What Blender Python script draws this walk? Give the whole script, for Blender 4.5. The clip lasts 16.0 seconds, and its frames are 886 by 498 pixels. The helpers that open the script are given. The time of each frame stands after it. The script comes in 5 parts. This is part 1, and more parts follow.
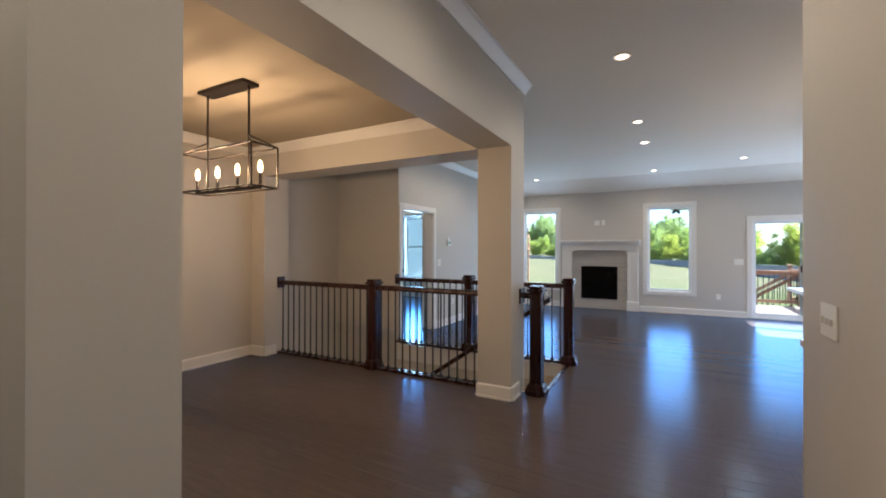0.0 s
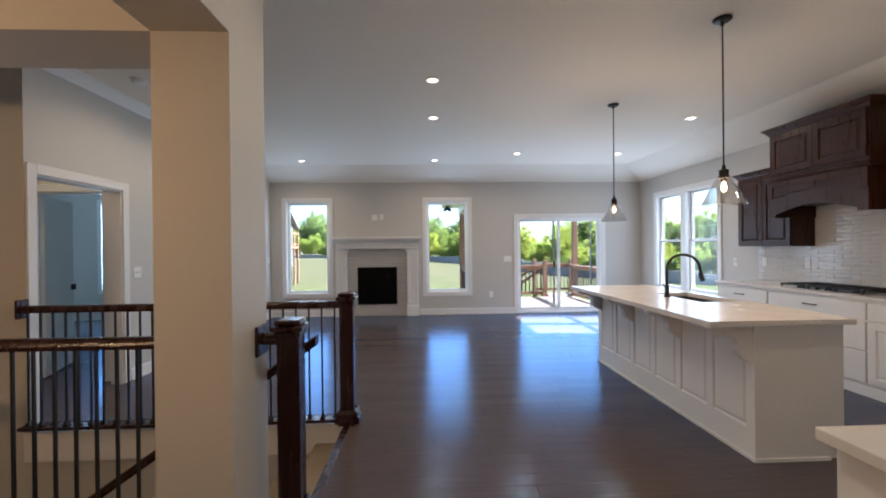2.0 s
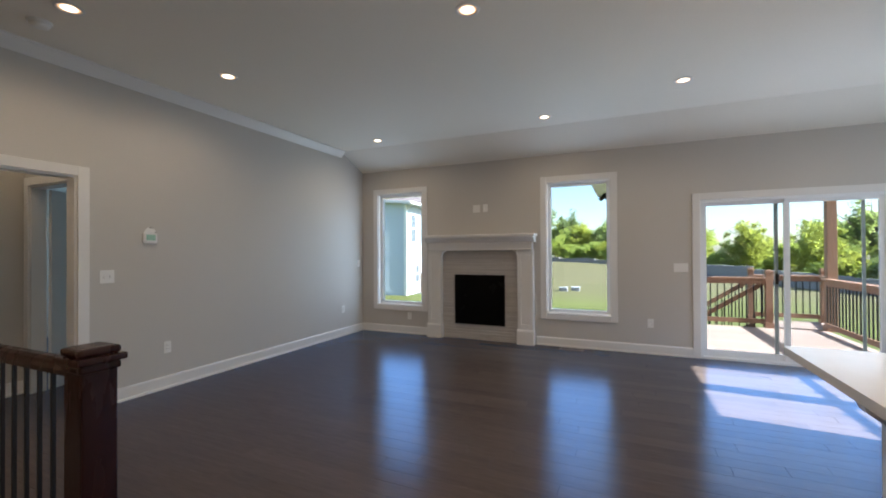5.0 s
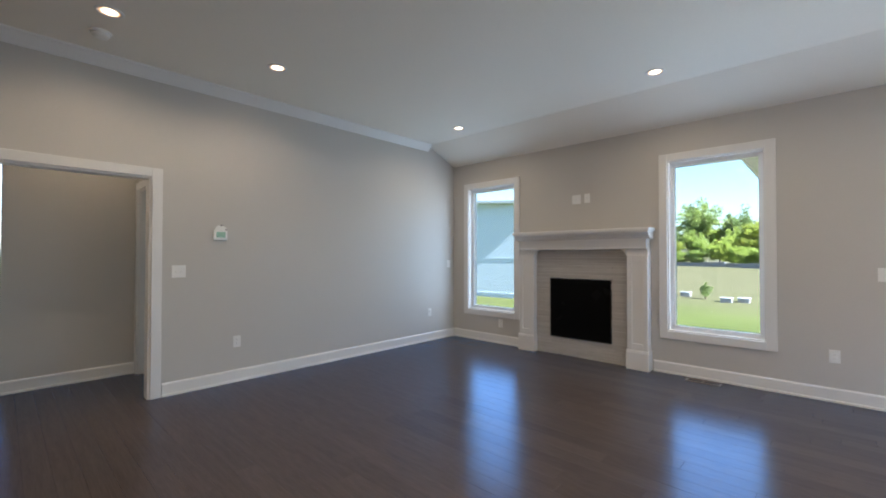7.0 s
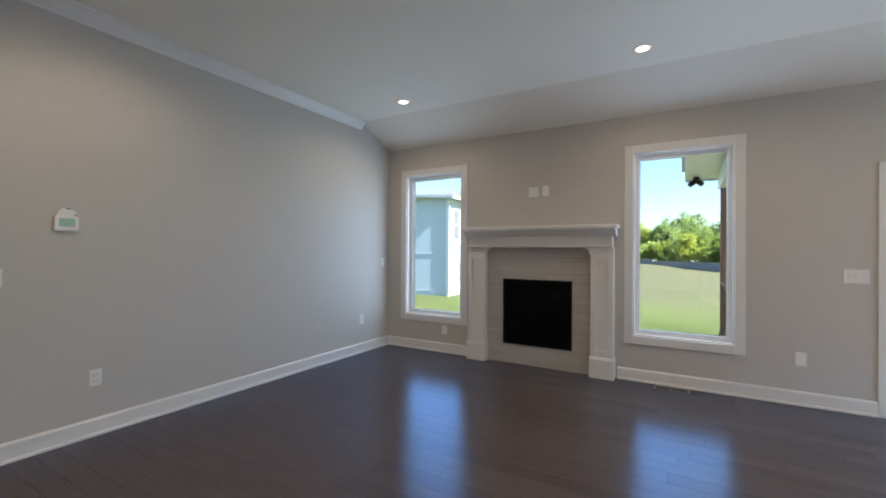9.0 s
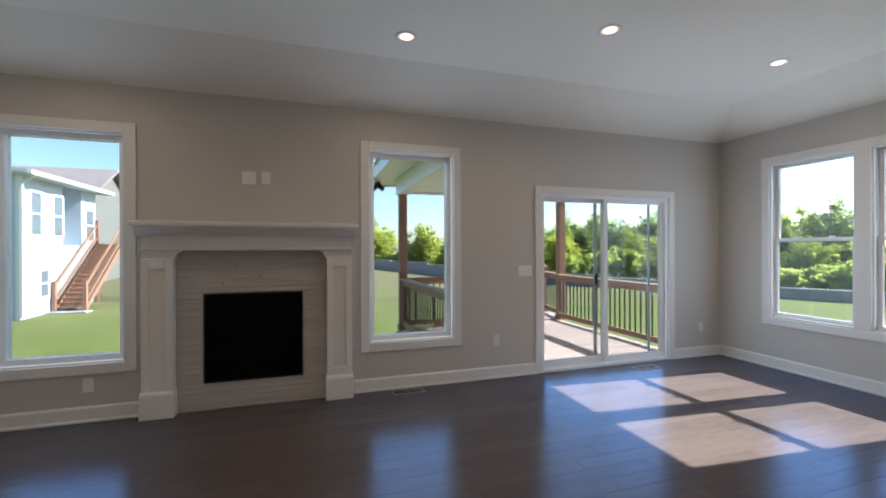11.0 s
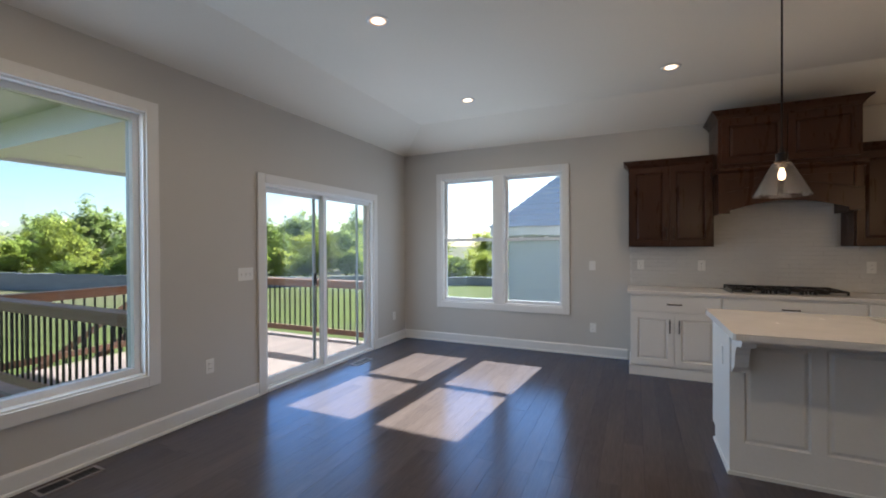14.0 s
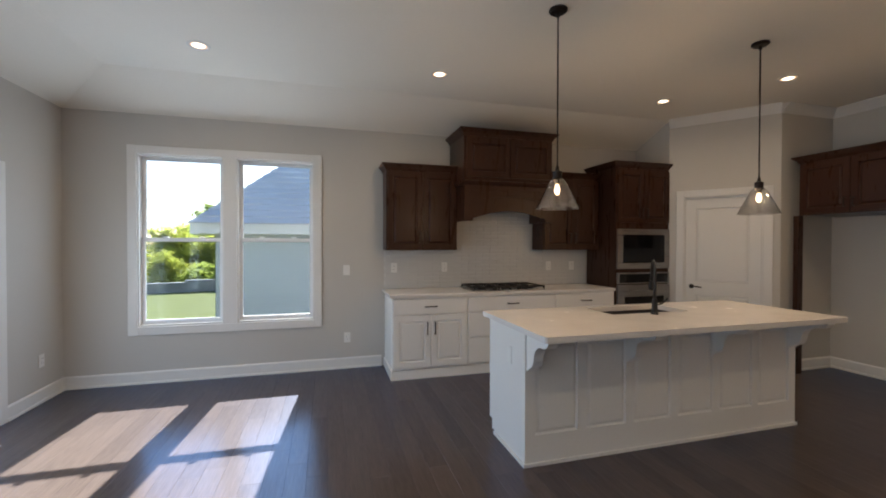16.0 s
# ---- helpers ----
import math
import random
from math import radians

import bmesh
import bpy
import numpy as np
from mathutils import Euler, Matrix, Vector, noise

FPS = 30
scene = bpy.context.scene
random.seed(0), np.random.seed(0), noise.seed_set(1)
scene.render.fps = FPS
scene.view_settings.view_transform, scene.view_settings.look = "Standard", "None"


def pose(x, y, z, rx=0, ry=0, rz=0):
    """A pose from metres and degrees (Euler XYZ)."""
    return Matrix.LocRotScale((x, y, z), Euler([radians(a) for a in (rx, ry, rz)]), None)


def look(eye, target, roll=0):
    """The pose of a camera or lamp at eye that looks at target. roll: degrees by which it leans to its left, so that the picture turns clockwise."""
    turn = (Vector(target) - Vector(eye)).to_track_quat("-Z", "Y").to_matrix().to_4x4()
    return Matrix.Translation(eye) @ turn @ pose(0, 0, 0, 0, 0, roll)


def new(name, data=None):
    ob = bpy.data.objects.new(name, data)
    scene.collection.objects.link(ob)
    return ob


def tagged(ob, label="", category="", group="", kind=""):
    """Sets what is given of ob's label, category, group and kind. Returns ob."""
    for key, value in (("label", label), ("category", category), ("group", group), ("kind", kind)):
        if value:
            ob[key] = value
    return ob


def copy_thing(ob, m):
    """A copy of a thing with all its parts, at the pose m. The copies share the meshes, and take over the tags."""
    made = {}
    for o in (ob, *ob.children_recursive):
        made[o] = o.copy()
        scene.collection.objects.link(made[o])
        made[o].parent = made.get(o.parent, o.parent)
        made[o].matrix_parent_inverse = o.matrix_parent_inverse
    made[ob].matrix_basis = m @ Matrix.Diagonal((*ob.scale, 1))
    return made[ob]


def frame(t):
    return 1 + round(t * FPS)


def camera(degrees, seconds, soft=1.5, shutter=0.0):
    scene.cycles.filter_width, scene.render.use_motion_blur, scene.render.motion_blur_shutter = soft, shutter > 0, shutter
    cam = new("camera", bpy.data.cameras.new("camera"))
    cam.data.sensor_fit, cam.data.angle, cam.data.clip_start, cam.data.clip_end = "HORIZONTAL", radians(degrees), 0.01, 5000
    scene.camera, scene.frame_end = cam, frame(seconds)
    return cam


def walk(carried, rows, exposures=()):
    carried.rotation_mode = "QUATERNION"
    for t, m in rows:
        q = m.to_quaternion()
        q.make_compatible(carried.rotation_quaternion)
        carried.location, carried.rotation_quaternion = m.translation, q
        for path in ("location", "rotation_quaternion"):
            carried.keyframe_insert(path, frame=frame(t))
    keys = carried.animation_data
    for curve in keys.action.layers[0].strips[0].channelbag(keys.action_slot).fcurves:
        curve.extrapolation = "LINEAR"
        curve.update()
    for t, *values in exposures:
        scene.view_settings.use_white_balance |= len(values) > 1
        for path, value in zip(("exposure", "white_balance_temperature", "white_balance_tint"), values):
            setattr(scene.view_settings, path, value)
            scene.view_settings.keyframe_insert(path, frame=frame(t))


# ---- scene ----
cam = camera(94.0, 16.0, soft=1.9)
PATH = [
    (0, (-0.01, 0.18, 1.391), (-0.96, 1.94, 1.398), 0.1),
    (0.5, (-0.248, 0.556, 1.395), (-0.797, 2.48, 1.401), -0.2),
    (1, (-0.383, 1.028, 1.399), (-0.604, 3.016, 1.401), -0.3),
    (1.5, (-0.484, 1.495, 1.401), (-0.491, 3.495, 1.4), -0.4),
    (2, (-0.419, 1.986, 1.406), (-0.333, 3.984, 1.401), -0.6),
    (2.5, (-0.249, 2.467, 1.386), (-0.193, 4.467, 1.389), -0.4),
    (3, (-0.1, 2.893, 1.379), (-0.145, 4.892, 1.386), -0.6),
    (3.5, (0.137, 3.326, 1.376), (-0.065, 5.315, 1.383), -0.5),
    (4, (0.33, 3.746, 1.375), (-0.063, 5.707, 1.39), -0.5),
    (4.5, (0.508, 4.124, 1.372), (-0.081, 6.036, 1.393), -0.6),
    (5, (0.692, 4.545, 1.378), (-0.121, 6.372, 1.393), -0.3),
    (5.2, (0.722, 4.696, 1.377), (-0.17, 6.485, 1.4), -0.2),
    (7.5, (0.965, 5.696, 1.315), (-0.428, 7.131, 1.343), -0.0),
    (8, (0.744, 5.791, 1.312), (-0.587, 7.284, 1.337), 0.0),
    (8.2, (0.613, 5.812, 1.322), (-0.679, 7.339, 1.345), 0.1),
    (10.3, (-0.701, 6.398, 1.372), (-0.742, 8.398, 1.379), 0.0),
    (10.5, (-0.781, 6.491, 1.366), (-0.629, 8.485, 1.384), -0.2),
    (11, (-0.935, 6.61, 1.411), (-0.328, 8.516, 1.409), -0.2),
    (11.5, (-1.115, 6.693, 1.419), (-0.11, 8.422, 1.418), -0.2),
    (12, (-1.171, 6.854, 1.43), (0.135, 8.368, 1.421), -0.3),
    (12.5, (-1.225, 7.011, 1.427), (0.281, 8.327, 1.417), -0.2),
    (13, (-1.305, 7.167, 1.422), (0.331, 8.316, 1.417), -0.3),
    (13.5, (-1.366, 7.32, 1.428), (0.363, 8.326, 1.418), -0.3),
    (14, (-1.333, 7.496, 1.407), (0.481, 8.338, 1.393), -0.3),
    (14.5, (-1.197, 7.749, 1.424), (0.706, 8.364, 1.399), -0.2),
    (15, (-1.027, 7.998, 1.398), (0.955, 8.266, 1.377), -0.25),
    (15.5, (-0.892, 8.094, 1.438), (1.104, 7.969, 1.42), -0.05),
    (16, (-0.731, 8.212, 1.454), (1.194, 7.669, 1.431), 0.1),
]
walk(cam, [(t, look(eye, target, roll)) for t, eye, target, roll in PATH], [(0.0, 3.0, 5150, 6), (1.5, 2.92, 5250, 9), (2.5, 2.80, 5500, 8), (5.0, 2.44, 5700, 7), (7.5, 2.80, 5450, 6), (8.2, 2.78, 5450, 6), (10.5, 2.12, 5700, 8), (12.5, 2.16, 5650, 8), (14.5, 2.05, 5650, 7), (16.0, 2.25, 5900, 8)])

# ---- world, sun, exposure ----
SUN_DIR = Vector((0.765, -0.065, 0.605)).normalized()      # towards the sun
world = bpy.data.worlds.new("sky")
scene.world = world
world.use_nodes = True
wn = world.node_tree.nodes
sky = wn.new("ShaderNodeTexSky")
sky.sky_type, sky.sun_disc = "NISHITA", False
sky.sun_elevation = math.asin(SUN_DIR.z)
sky.sun_rotation = math.atan2(SUN_DIR.x, SUN_DIR.y)
world.node_tree.links.new(sky.outputs[0], wn["Background"].inputs[0])
wn["Background"].inputs[1].default_value = 0.08
sun = new("sun", bpy.data.lights.new("sun", "SUN"))
sun.data.energy, sun.data.angle, sun.data.color = 5.0, radians(0.6), (1.0, 0.95, 0.88)
sun.matrix_world = look(SUN_DIR * 30, (0, 0, 0))


def area_lamp(name, m, w, h, power, color):
    ob = new(name, bpy.data.lights.new(name, "AREA"))
    ob.data.shape, ob.data.size, ob.data.size_y = "RECTANGLE", w, h
    ob.data.energy, ob.data.color = power, color
    ob.matrix_world = m
    return ob


SKYBLUE = (0.73, 0.855, 1.0)
# daylight standing in the window openings, just inside the panes
area_lamp("daylight", look((-2.87, 10.775, 1.43), (-2.87, 0, 1.43)), 0.80, 1.80, 2.3, SKYBLUE)
area_lamp("daylight", look((0.05, 10.775, 1.43), (0.05, 0, 1.43)), 0.80, 1.80, 2.3, SKYBLUE)
area_lamp("daylight", look((2.46, 10.755, 1.05), (2.46, 0, 1.05)), 1.70, 1.85, 4.2, SKYBLUE)
for y in (8.75, 9.69):
    area_lamp("daylight", look((4.265, y, 1.50), (-4, y, 1.50)), 0.74, 1.70, 1.5, SKYBLUE)
area_lamp("daylight", look((-6.68, 10.775, 1.50), (-6.68, 5, 1.50)), 0.58, 1.65, 9, (0.56, 0.80, 1.0))


# ---- materials ----
def material(name, color, rough=0.5, metal=0.0, var=0.06, scale=3.0, fine=60.0, bump=0.0, bscale=200.0, coat=0.0, per_object=0.0, stretch=(1, 1, 1), spec=0.5):
    """A surface with a coarse and a fine variation of colour and roughness and a fine relief."""
    m = bpy.data.materials.new(name)
    m.use_nodes = True
    n, l = m.node_tree.nodes, m.node_tree.links
    b = n["Principled BSDF"]
    b.inputs["Metallic"].default_value = metal
    b.inputs["Coat Weight"].default_value = coat
    b.inputs["Specular IOR Level"].default_value = spec
    tc = n.new("ShaderNodeTexCoord")
    mp = n.new("ShaderNodeMapping")
    mp.inputs["Scale"].default_value = stretch
    l.new(tc.outputs["Object"], mp.inputs[0])
    big, small = n.new("ShaderNodeTexNoise"), n.new("ShaderNodeTexNoise")
    big.inputs["Scale"].default_value, small.inputs["Scale"].default_value = scale, fine
    big.inputs["Detail"].default_value = 4
    for t in (big, small):
        l.new(mp.outputs[0], t.inputs["Vector"])
    add = n.new("ShaderNodeMath")
    add.operation = "ADD"
    l.new(big.outputs[0], add.inputs[0])
    l.new(small.outputs[0], add.inputs[1])
    src = add.outputs[0]
    if per_object:
        info = n.new("ShaderNodeObjectInfo")
        ma = n.new("ShaderNodeMath")
        ma.operation = "MULTIPLY_ADD"
        l.new(info.outputs["Random"], ma.inputs[0])
        ma.inputs[1].default_value = per_object
        l.new(src, ma.inputs[2])
        src = ma.outputs[0]
    ramp = n.new("ShaderNodeMapRange")
    ramp.inputs["From Min"].default_value, ramp.inputs["From Max"].default_value = 0.6, 1.4 + per_object
    ramp.inputs["To Min"].default_value, ramp.inputs["To Max"].default_value = 1 - var, 1 + var
    l.new(src, ramp.inputs["Value"])
    mul = n.new("ShaderNodeVectorMath")
    mul.operation = "SCALE"
    mul.inputs[0].default_value = color
    l.new(ramp.outputs[0], mul.inputs["Scale"])
    l.new(mul.outputs[0], b.inputs["Base Color"])
    rr = n.new("ShaderNodeMapRange")
    rr.inputs["From Min"].default_value, rr.inputs["From Max"].default_value = 0.3, 0.7
    rr.inputs["To Min"].default_value, rr.inputs["To Max"].default_value = max(rough * 0.85, 0.02), min(rough * 1.15, 1)
    l.new(big.outputs[0], rr.inputs["Value"])
    l.new(rr.outputs[0], b.inputs["Roughness"])
    if bump:
        bt = n.new("ShaderNodeTexNoise")
        bt.inputs["Scale"].default_value = bscale
        l.new(mp.outputs[0], bt.inputs["Vector"])
        bp = n.new("ShaderNodeBump")
        bp.inputs["Strength"].default_value, bp.inputs["Distance"].default_value = bump, 0.002
        l.new(bt.outputs[0], bp.inputs["Height"])
        l.new(bp.outputs[0], b.inputs["Normal"])
    return m


def glow(name, color, strength):
    m = bpy.data.materials.new(name)
    m.use_nodes = True
    b = m.node_tree.nodes["Principled BSDF"]
    b.inputs["Base Color"].default_value = (0.8, 0.8, 0.8, 1)
    b.inputs["Emission Color"].default_value = (*color, 1)
    b.inputs["Emission Strength"].default_value = strength
    return m


def glass(name, tint=(1, 1, 1), rough=0.0, gloss=0.08, edge=0.6):
    """Thin clear glass: see-through with a Fresnel gloss."""
    m = bpy.data.materials.new(name)
    m.use_nodes = True
    n, l = m.node_tree.nodes, m.node_tree.links
    n.remove(n["Principled BSDF"])
    t, g, mix, lw = n.new("ShaderNodeBsdfTransparent"), n.new("ShaderNodeBsdfGlossy"), n.new("ShaderNodeMixShader"), n.new("ShaderNodeLayerWeight")
    t.inputs[0].default_value = (*tint, 1)
    g.inputs["Roughness"].default_value = rough
    pw, ma = n.new("ShaderNodeMath"), n.new("ShaderNodeMath")
    pw.operation, ma.operation = "POWER", "MULTIPLY_ADD"
    lw.inputs["Blend"].default_value = 0.5
    l.new(lw.outputs["Facing"], pw.inputs[0])
    pw.inputs[1].default_value, ma.inputs[1].default_value, ma.inputs[2].default_value = 4.0, edge, gloss * 0.35
    l.new(pw.outputs[0], ma.inputs[0])
    l.new(ma.outputs[0], mix.inputs[0])
    l.new(t.outputs[0], mix.inputs[1])
    l.new(g.outputs[0], mix.inputs[2])
    l.new(mix.outputs[0], n["Material Output"].inputs["Surface"])
    return m


def wood(name, color, rough, grain=(1.2, 14, 14), dark=0.45, per_object=0.5, coat=0.0, bump=0.15):
    """Stretched grain along the mesh's own x by default."""
    m = material(name, color, rough, var=dark, scale=2.2, fine=9.0, bump=bump, bscale=30.0, coat=coat, per_object=per_object, stretch=grain)
    return m


WALL = material("greige_wall_paint", (0.54, 0.515, 0.475), 0.6, var=0.02, scale=1.2, fine=90, bump=0.12, bscale=320)
CEIL = material("white_ceiling_paint", (0.82, 0.78, 0.70), 0.75, var=0.02, scale=1.0, fine=70, bump=0.15, bscale=260)
# Dining ceiling darkened and warmed in its colour to balance the chandelier's glow.
TANCEIL = material("candle_toned_ceiling", (0.36, 0.31, 0.235), 0.75, var=0.02, scale=1.0, fine=70, bump=0.15, bscale=260)
TRIM = material("white_trim_paint", (0.74, 0.725, 0.70), 0.38, var=0.02, scale=2.0, fine=60, bump=0.05, bscale=90)
CABW = material("white_cabinet_paint", (0.78, 0.77, 0.75), 0.38, var=0.025, scale=2.0, fine=50, bump=0.06, bscale=110)
VINYL = material("white_vinyl", (0.82, 0.83, 0.84), 0.35, var=0.02)


def sky_glossed(m, tint, rough, low, high):
    """Lays a gloss over a wood, stronger at a flat angle, tinted like reflected sky."""
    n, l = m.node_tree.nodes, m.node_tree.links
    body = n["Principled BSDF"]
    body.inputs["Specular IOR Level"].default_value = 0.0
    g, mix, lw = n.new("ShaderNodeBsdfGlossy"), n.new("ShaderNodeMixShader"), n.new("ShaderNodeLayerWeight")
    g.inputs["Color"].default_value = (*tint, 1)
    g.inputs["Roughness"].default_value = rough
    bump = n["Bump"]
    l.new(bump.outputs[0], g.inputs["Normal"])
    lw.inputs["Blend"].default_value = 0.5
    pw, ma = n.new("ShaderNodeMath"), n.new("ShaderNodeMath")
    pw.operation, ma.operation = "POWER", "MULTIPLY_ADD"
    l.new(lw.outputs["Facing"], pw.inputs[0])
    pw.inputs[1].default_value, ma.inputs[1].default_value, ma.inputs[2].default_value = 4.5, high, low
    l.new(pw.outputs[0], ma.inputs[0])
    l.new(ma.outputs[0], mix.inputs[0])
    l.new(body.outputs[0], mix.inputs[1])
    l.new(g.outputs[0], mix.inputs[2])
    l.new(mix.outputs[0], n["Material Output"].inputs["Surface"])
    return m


# The blue of the windows' sky reflection is put into the floor's gloss colour.
FLOORW = sky_glossed(wood("espresso_floor_planks", (0.108, 0.081, 0.066), 0.3, grain=(1.0, 16, 16), dark=0.28, per_object=0.5, bump=0.10), (0.36, 0.60, 1.0), 0.19, 0.050, 0.64)
GAP = material("dark_joint", (0.008, 0.006, 0.005), 0.8)
RAILW = wood("dark_stained_rail_wood", (0.026, 0.0078, 0.0062), 0.27, grain=(6, 6, 1.0), dark=0.25, per_object=0.3)
RAILW.node_tree.nodes["Principled BSDF"].inputs["Specular IOR Level"].default_value = 0.35
VENTM = material("taupe_vent_metal", (0.20, 0.17, 0.16), 0.45, var=0.1)
BEIGE = material("beige_siding", (0.15, 0.145, 0.125), 0.7, var=0.06)
HPANE = material("shaded_house_pane", (0.12, 0.14, 0.16), 0.15, var=0.1)
CABD = wood("dark_stained_cabinet_wood", (0.040, 0.0158, 0.0083), 0.30, grain=(9, 9, 1.2), dark=0.22, per_object=0.35)
CABD.node_tree.nodes["Principled BSDF"].inputs["Specular IOR Level"].default_value = 0.3
IRON = material("black_iron", (0.018, 0.017, 0.017), 0.45, metal=0.3, var=0.2)
BRONZE = material("oil_rubbed_bronze", (0.035, 0.028, 0.024), 0.38, metal=0.8, var=0.25)
QUARTZ = material("white_quartz", (0.74, 0.715, 0.69), 0.24, var=0.035, scale=5, fine=140, spec=0.22)
STEEL = material("brushed_steel", (0.42, 0.41, 0.40), 0.3, metal=1.0, var=0.1, stretch=(1, 1, 30))
FIREGLASS = material("smoked_fire_glass", (0.003, 0.003, 0.003), 0.25, var=0.1, spec=0.08)
BLACKG = material("black_glass", (0.006, 0.006, 0.007), 0.06, var=0.1)
FIREB = material("black_firebox", (0.0035, 0.0035, 0.0035), 0.6, var=0.3)
STONE = material("white_split_stone", (0.47, 0.445, 0.415), 0.6, var=0.16, scale=4, fine=40, bump=0.5, bscale=60, per_object=0.4, stretch=(0.6, 1, 5))
TILEW = material("glossy_white_tile", (0.62, 0.61, 0.59), 0.07, var=0.03, bump=0.6, bscale=22)
GROUT = material("pale_grout", (0.64, 0.63, 0.61), 0.8)
PLATE = material("white_plastic", (0.80, 0.79, 0.76), 0.4, var=0.02)
SINKB = material("dark_composite_sink", (0.025, 0.023, 0.023), 0.4, var=0.2)
CARPET = material("tan_stair_carpet", (0.34, 0.27, 0.19), 0.95, var=0.2, fine=220, bump=0.8, bscale=350)
WINGLASS = glass("window_glass", (0.80, 0.82, 0.825), gloss=0.07)
LAMPGLASS = glass("seeded_lamp_glass", (0.985, 0.98, 0.97), rough=0.05, gloss=0.36, edge=0.7)
BULB = glow("warm_bulb", (1.0, 0.55, 0.22), 2.0)
PBULB = glow("filament_bulb", (1.0, 0.60, 0.28), 1.8)
PBULB.node_tree.nodes["Principled BSDF"].inputs["Base Color"].default_value = (0.03, 0.015, 0.006, 1)


def lens_glow(name, core, rim):
    """A frosted lamp lens, hot in the middle and warmer at its rim."""
    m = glow(name, core, 1.0)
    n, l = m.node_tree.nodes, m.node_tree.links
    tc, ln, mr, mix = n.new("ShaderNodeTexCoord"), n.new("ShaderNodeVectorMath"), n.new("ShaderNodeMapRange"), n.new("ShaderNodeMix")
    ln.operation = "LENGTH"
    l.new(tc.outputs["Object"], ln.inputs[0])
    mr.inputs["From Min"].default_value, mr.inputs["From Max"].default_value = 0.030, 0.052
    l.new(ln.outputs["Value"], mr.inputs["Value"])
    mix.data_type = "RGBA"
    l.new(mr.outputs[0], mix.inputs[0])
    mix.inputs[6].default_value, mix.inputs[7].default_value = (*core, 1), (*rim, 1)
    l.new(mix.outputs[2], n["Principled BSDF"].inputs["Emission Color"])
    return m


CANGLOW = lens_glow("recessed_lamp_glow", (1.3, 1.1, 0.75), (0.22, 0.10, 0.035))
DECK = wood("cedar_stained_deck", (0.38, 0.285, 0.235), 0.6, grain=(1.2, 12, 12), dark=0.3, per_object=0.6)
CEDAR = wood("cedar_posts", (0.29, 0.16, 0.10), 0.6, grain=(8, 8, 1.0), dark=0.3, per_object=0.4)


def lawn(name, green, dry):
    """Mown grass that turns to a dry field further out, in drifts."""
    m = material(name, green, 0.95, var=0.35, spec=0.1, scale=0.25, fine=30, bump=0.6, bscale=60)
    n, l = m.node_tree.nodes, m.node_tree.links
    b = n["Principled BSDF"]
    fresh = b.inputs["Base Color"].links[0].from_socket
    tc, sep, nz, ma, mr, mix = n.new("ShaderNodeTexCoord"), n.new("ShaderNodeSeparateXYZ"), n.new("ShaderNodeTexNoise"), n.new("ShaderNodeMath"), n.new("ShaderNodeMapRange"), n.new("ShaderNodeMix")
    l.new(tc.outputs["Object"], sep.inputs[0])
    l.new(tc.outputs["Object"], nz.inputs["Vector"])
    nz.inputs["Scale"].default_value, nz.inputs["Detail"].default_value = 0.12, 5
    ma.operation = "MULTIPLY_ADD"
    l.new(nz.outputs[0], ma.inputs[0])
    ma.inputs[1].default_value = 22.0
    l.new(sep.outputs["Y"], ma.inputs[2])
    mr.inputs["From Min"].default_value, mr.inputs["From Max"].default_value = 33.0, 47.0
    l.new(ma.outputs[0], mr.inputs["Value"])
    mix.data_type = "RGBA"
    l.new(mr.outputs[0], mix.inputs[0])
    l.new(fresh, mix.inputs[6])
    mix.inputs[7].default_value = (*dry, 1)
    l.new(mix.outputs[2], b.inputs["Base Color"])
    return m


GRASS = lawn("mown_grass", (0.112, 0.128, 0.034), (0.135, 0.122, 0.062))


def leaf_material(name, color):
    """Leaves that let light through."""
    m = material(name, color, 0.8, var=0.3, scale=0.6, fine=6, per_object=0.6, spec=0.15)
    n, l = m.node_tree.nodes, m.node_tree.links
    tr, mix = n.new("ShaderNodeBsdfTranslucent"), n.new("ShaderNodeMixShader")
    tr.inputs[0].default_value = (color[0] * 1.5, color[1] * 1.4, color[2], 1)
    mix.inputs[0].default_value = 0.6
    l.new(n["Principled BSDF"].outputs[0], mix.inputs[1])
    l.new(tr.outputs[0], mix.inputs[2])
    l.new(mix.outputs[0], n["Material Output"].inputs["Surface"])
    return m


LEAF = leaf_material("tree_leaves", (0.31, 0.38, 0.115))
BARK = material("tree_bark", (0.10, 0.075, 0.055), 0.9, var=0.4, fine=25, bump=0.8, bscale=20)
SIDINGB = material("pale_blue_siding", (0.50, 0.55, 0.60), 0.7, var=0.04, spec=0.2)
SIDING = material("white_siding", (0.52, 0.56, 0.59), 0.7, var=0.04, spec=0.2)
SHINGLE = material("grey_roof_shingle", (0.50, 0.51, 0.54), 0.9, var=0.3, scale=2, fine=20, bump=0.5, bscale=20, per_object=0.4)
SHINGLEB = material("brown_roof_shingle", (0.22, 0.18, 0.17), 0.9, var=0.3, scale=2, fine=20, bump=0.5, bscale=20)
SCREEN = material("grey_screen_frame", (0.58, 0.64, 0.66), 0.5, var=0.1)
CONC = material("grey_block_wall", (0.26, 0.255, 0.25), 0.9, var=0.25, scale=1.5, fine=30, bump=0.4, bscale=40)


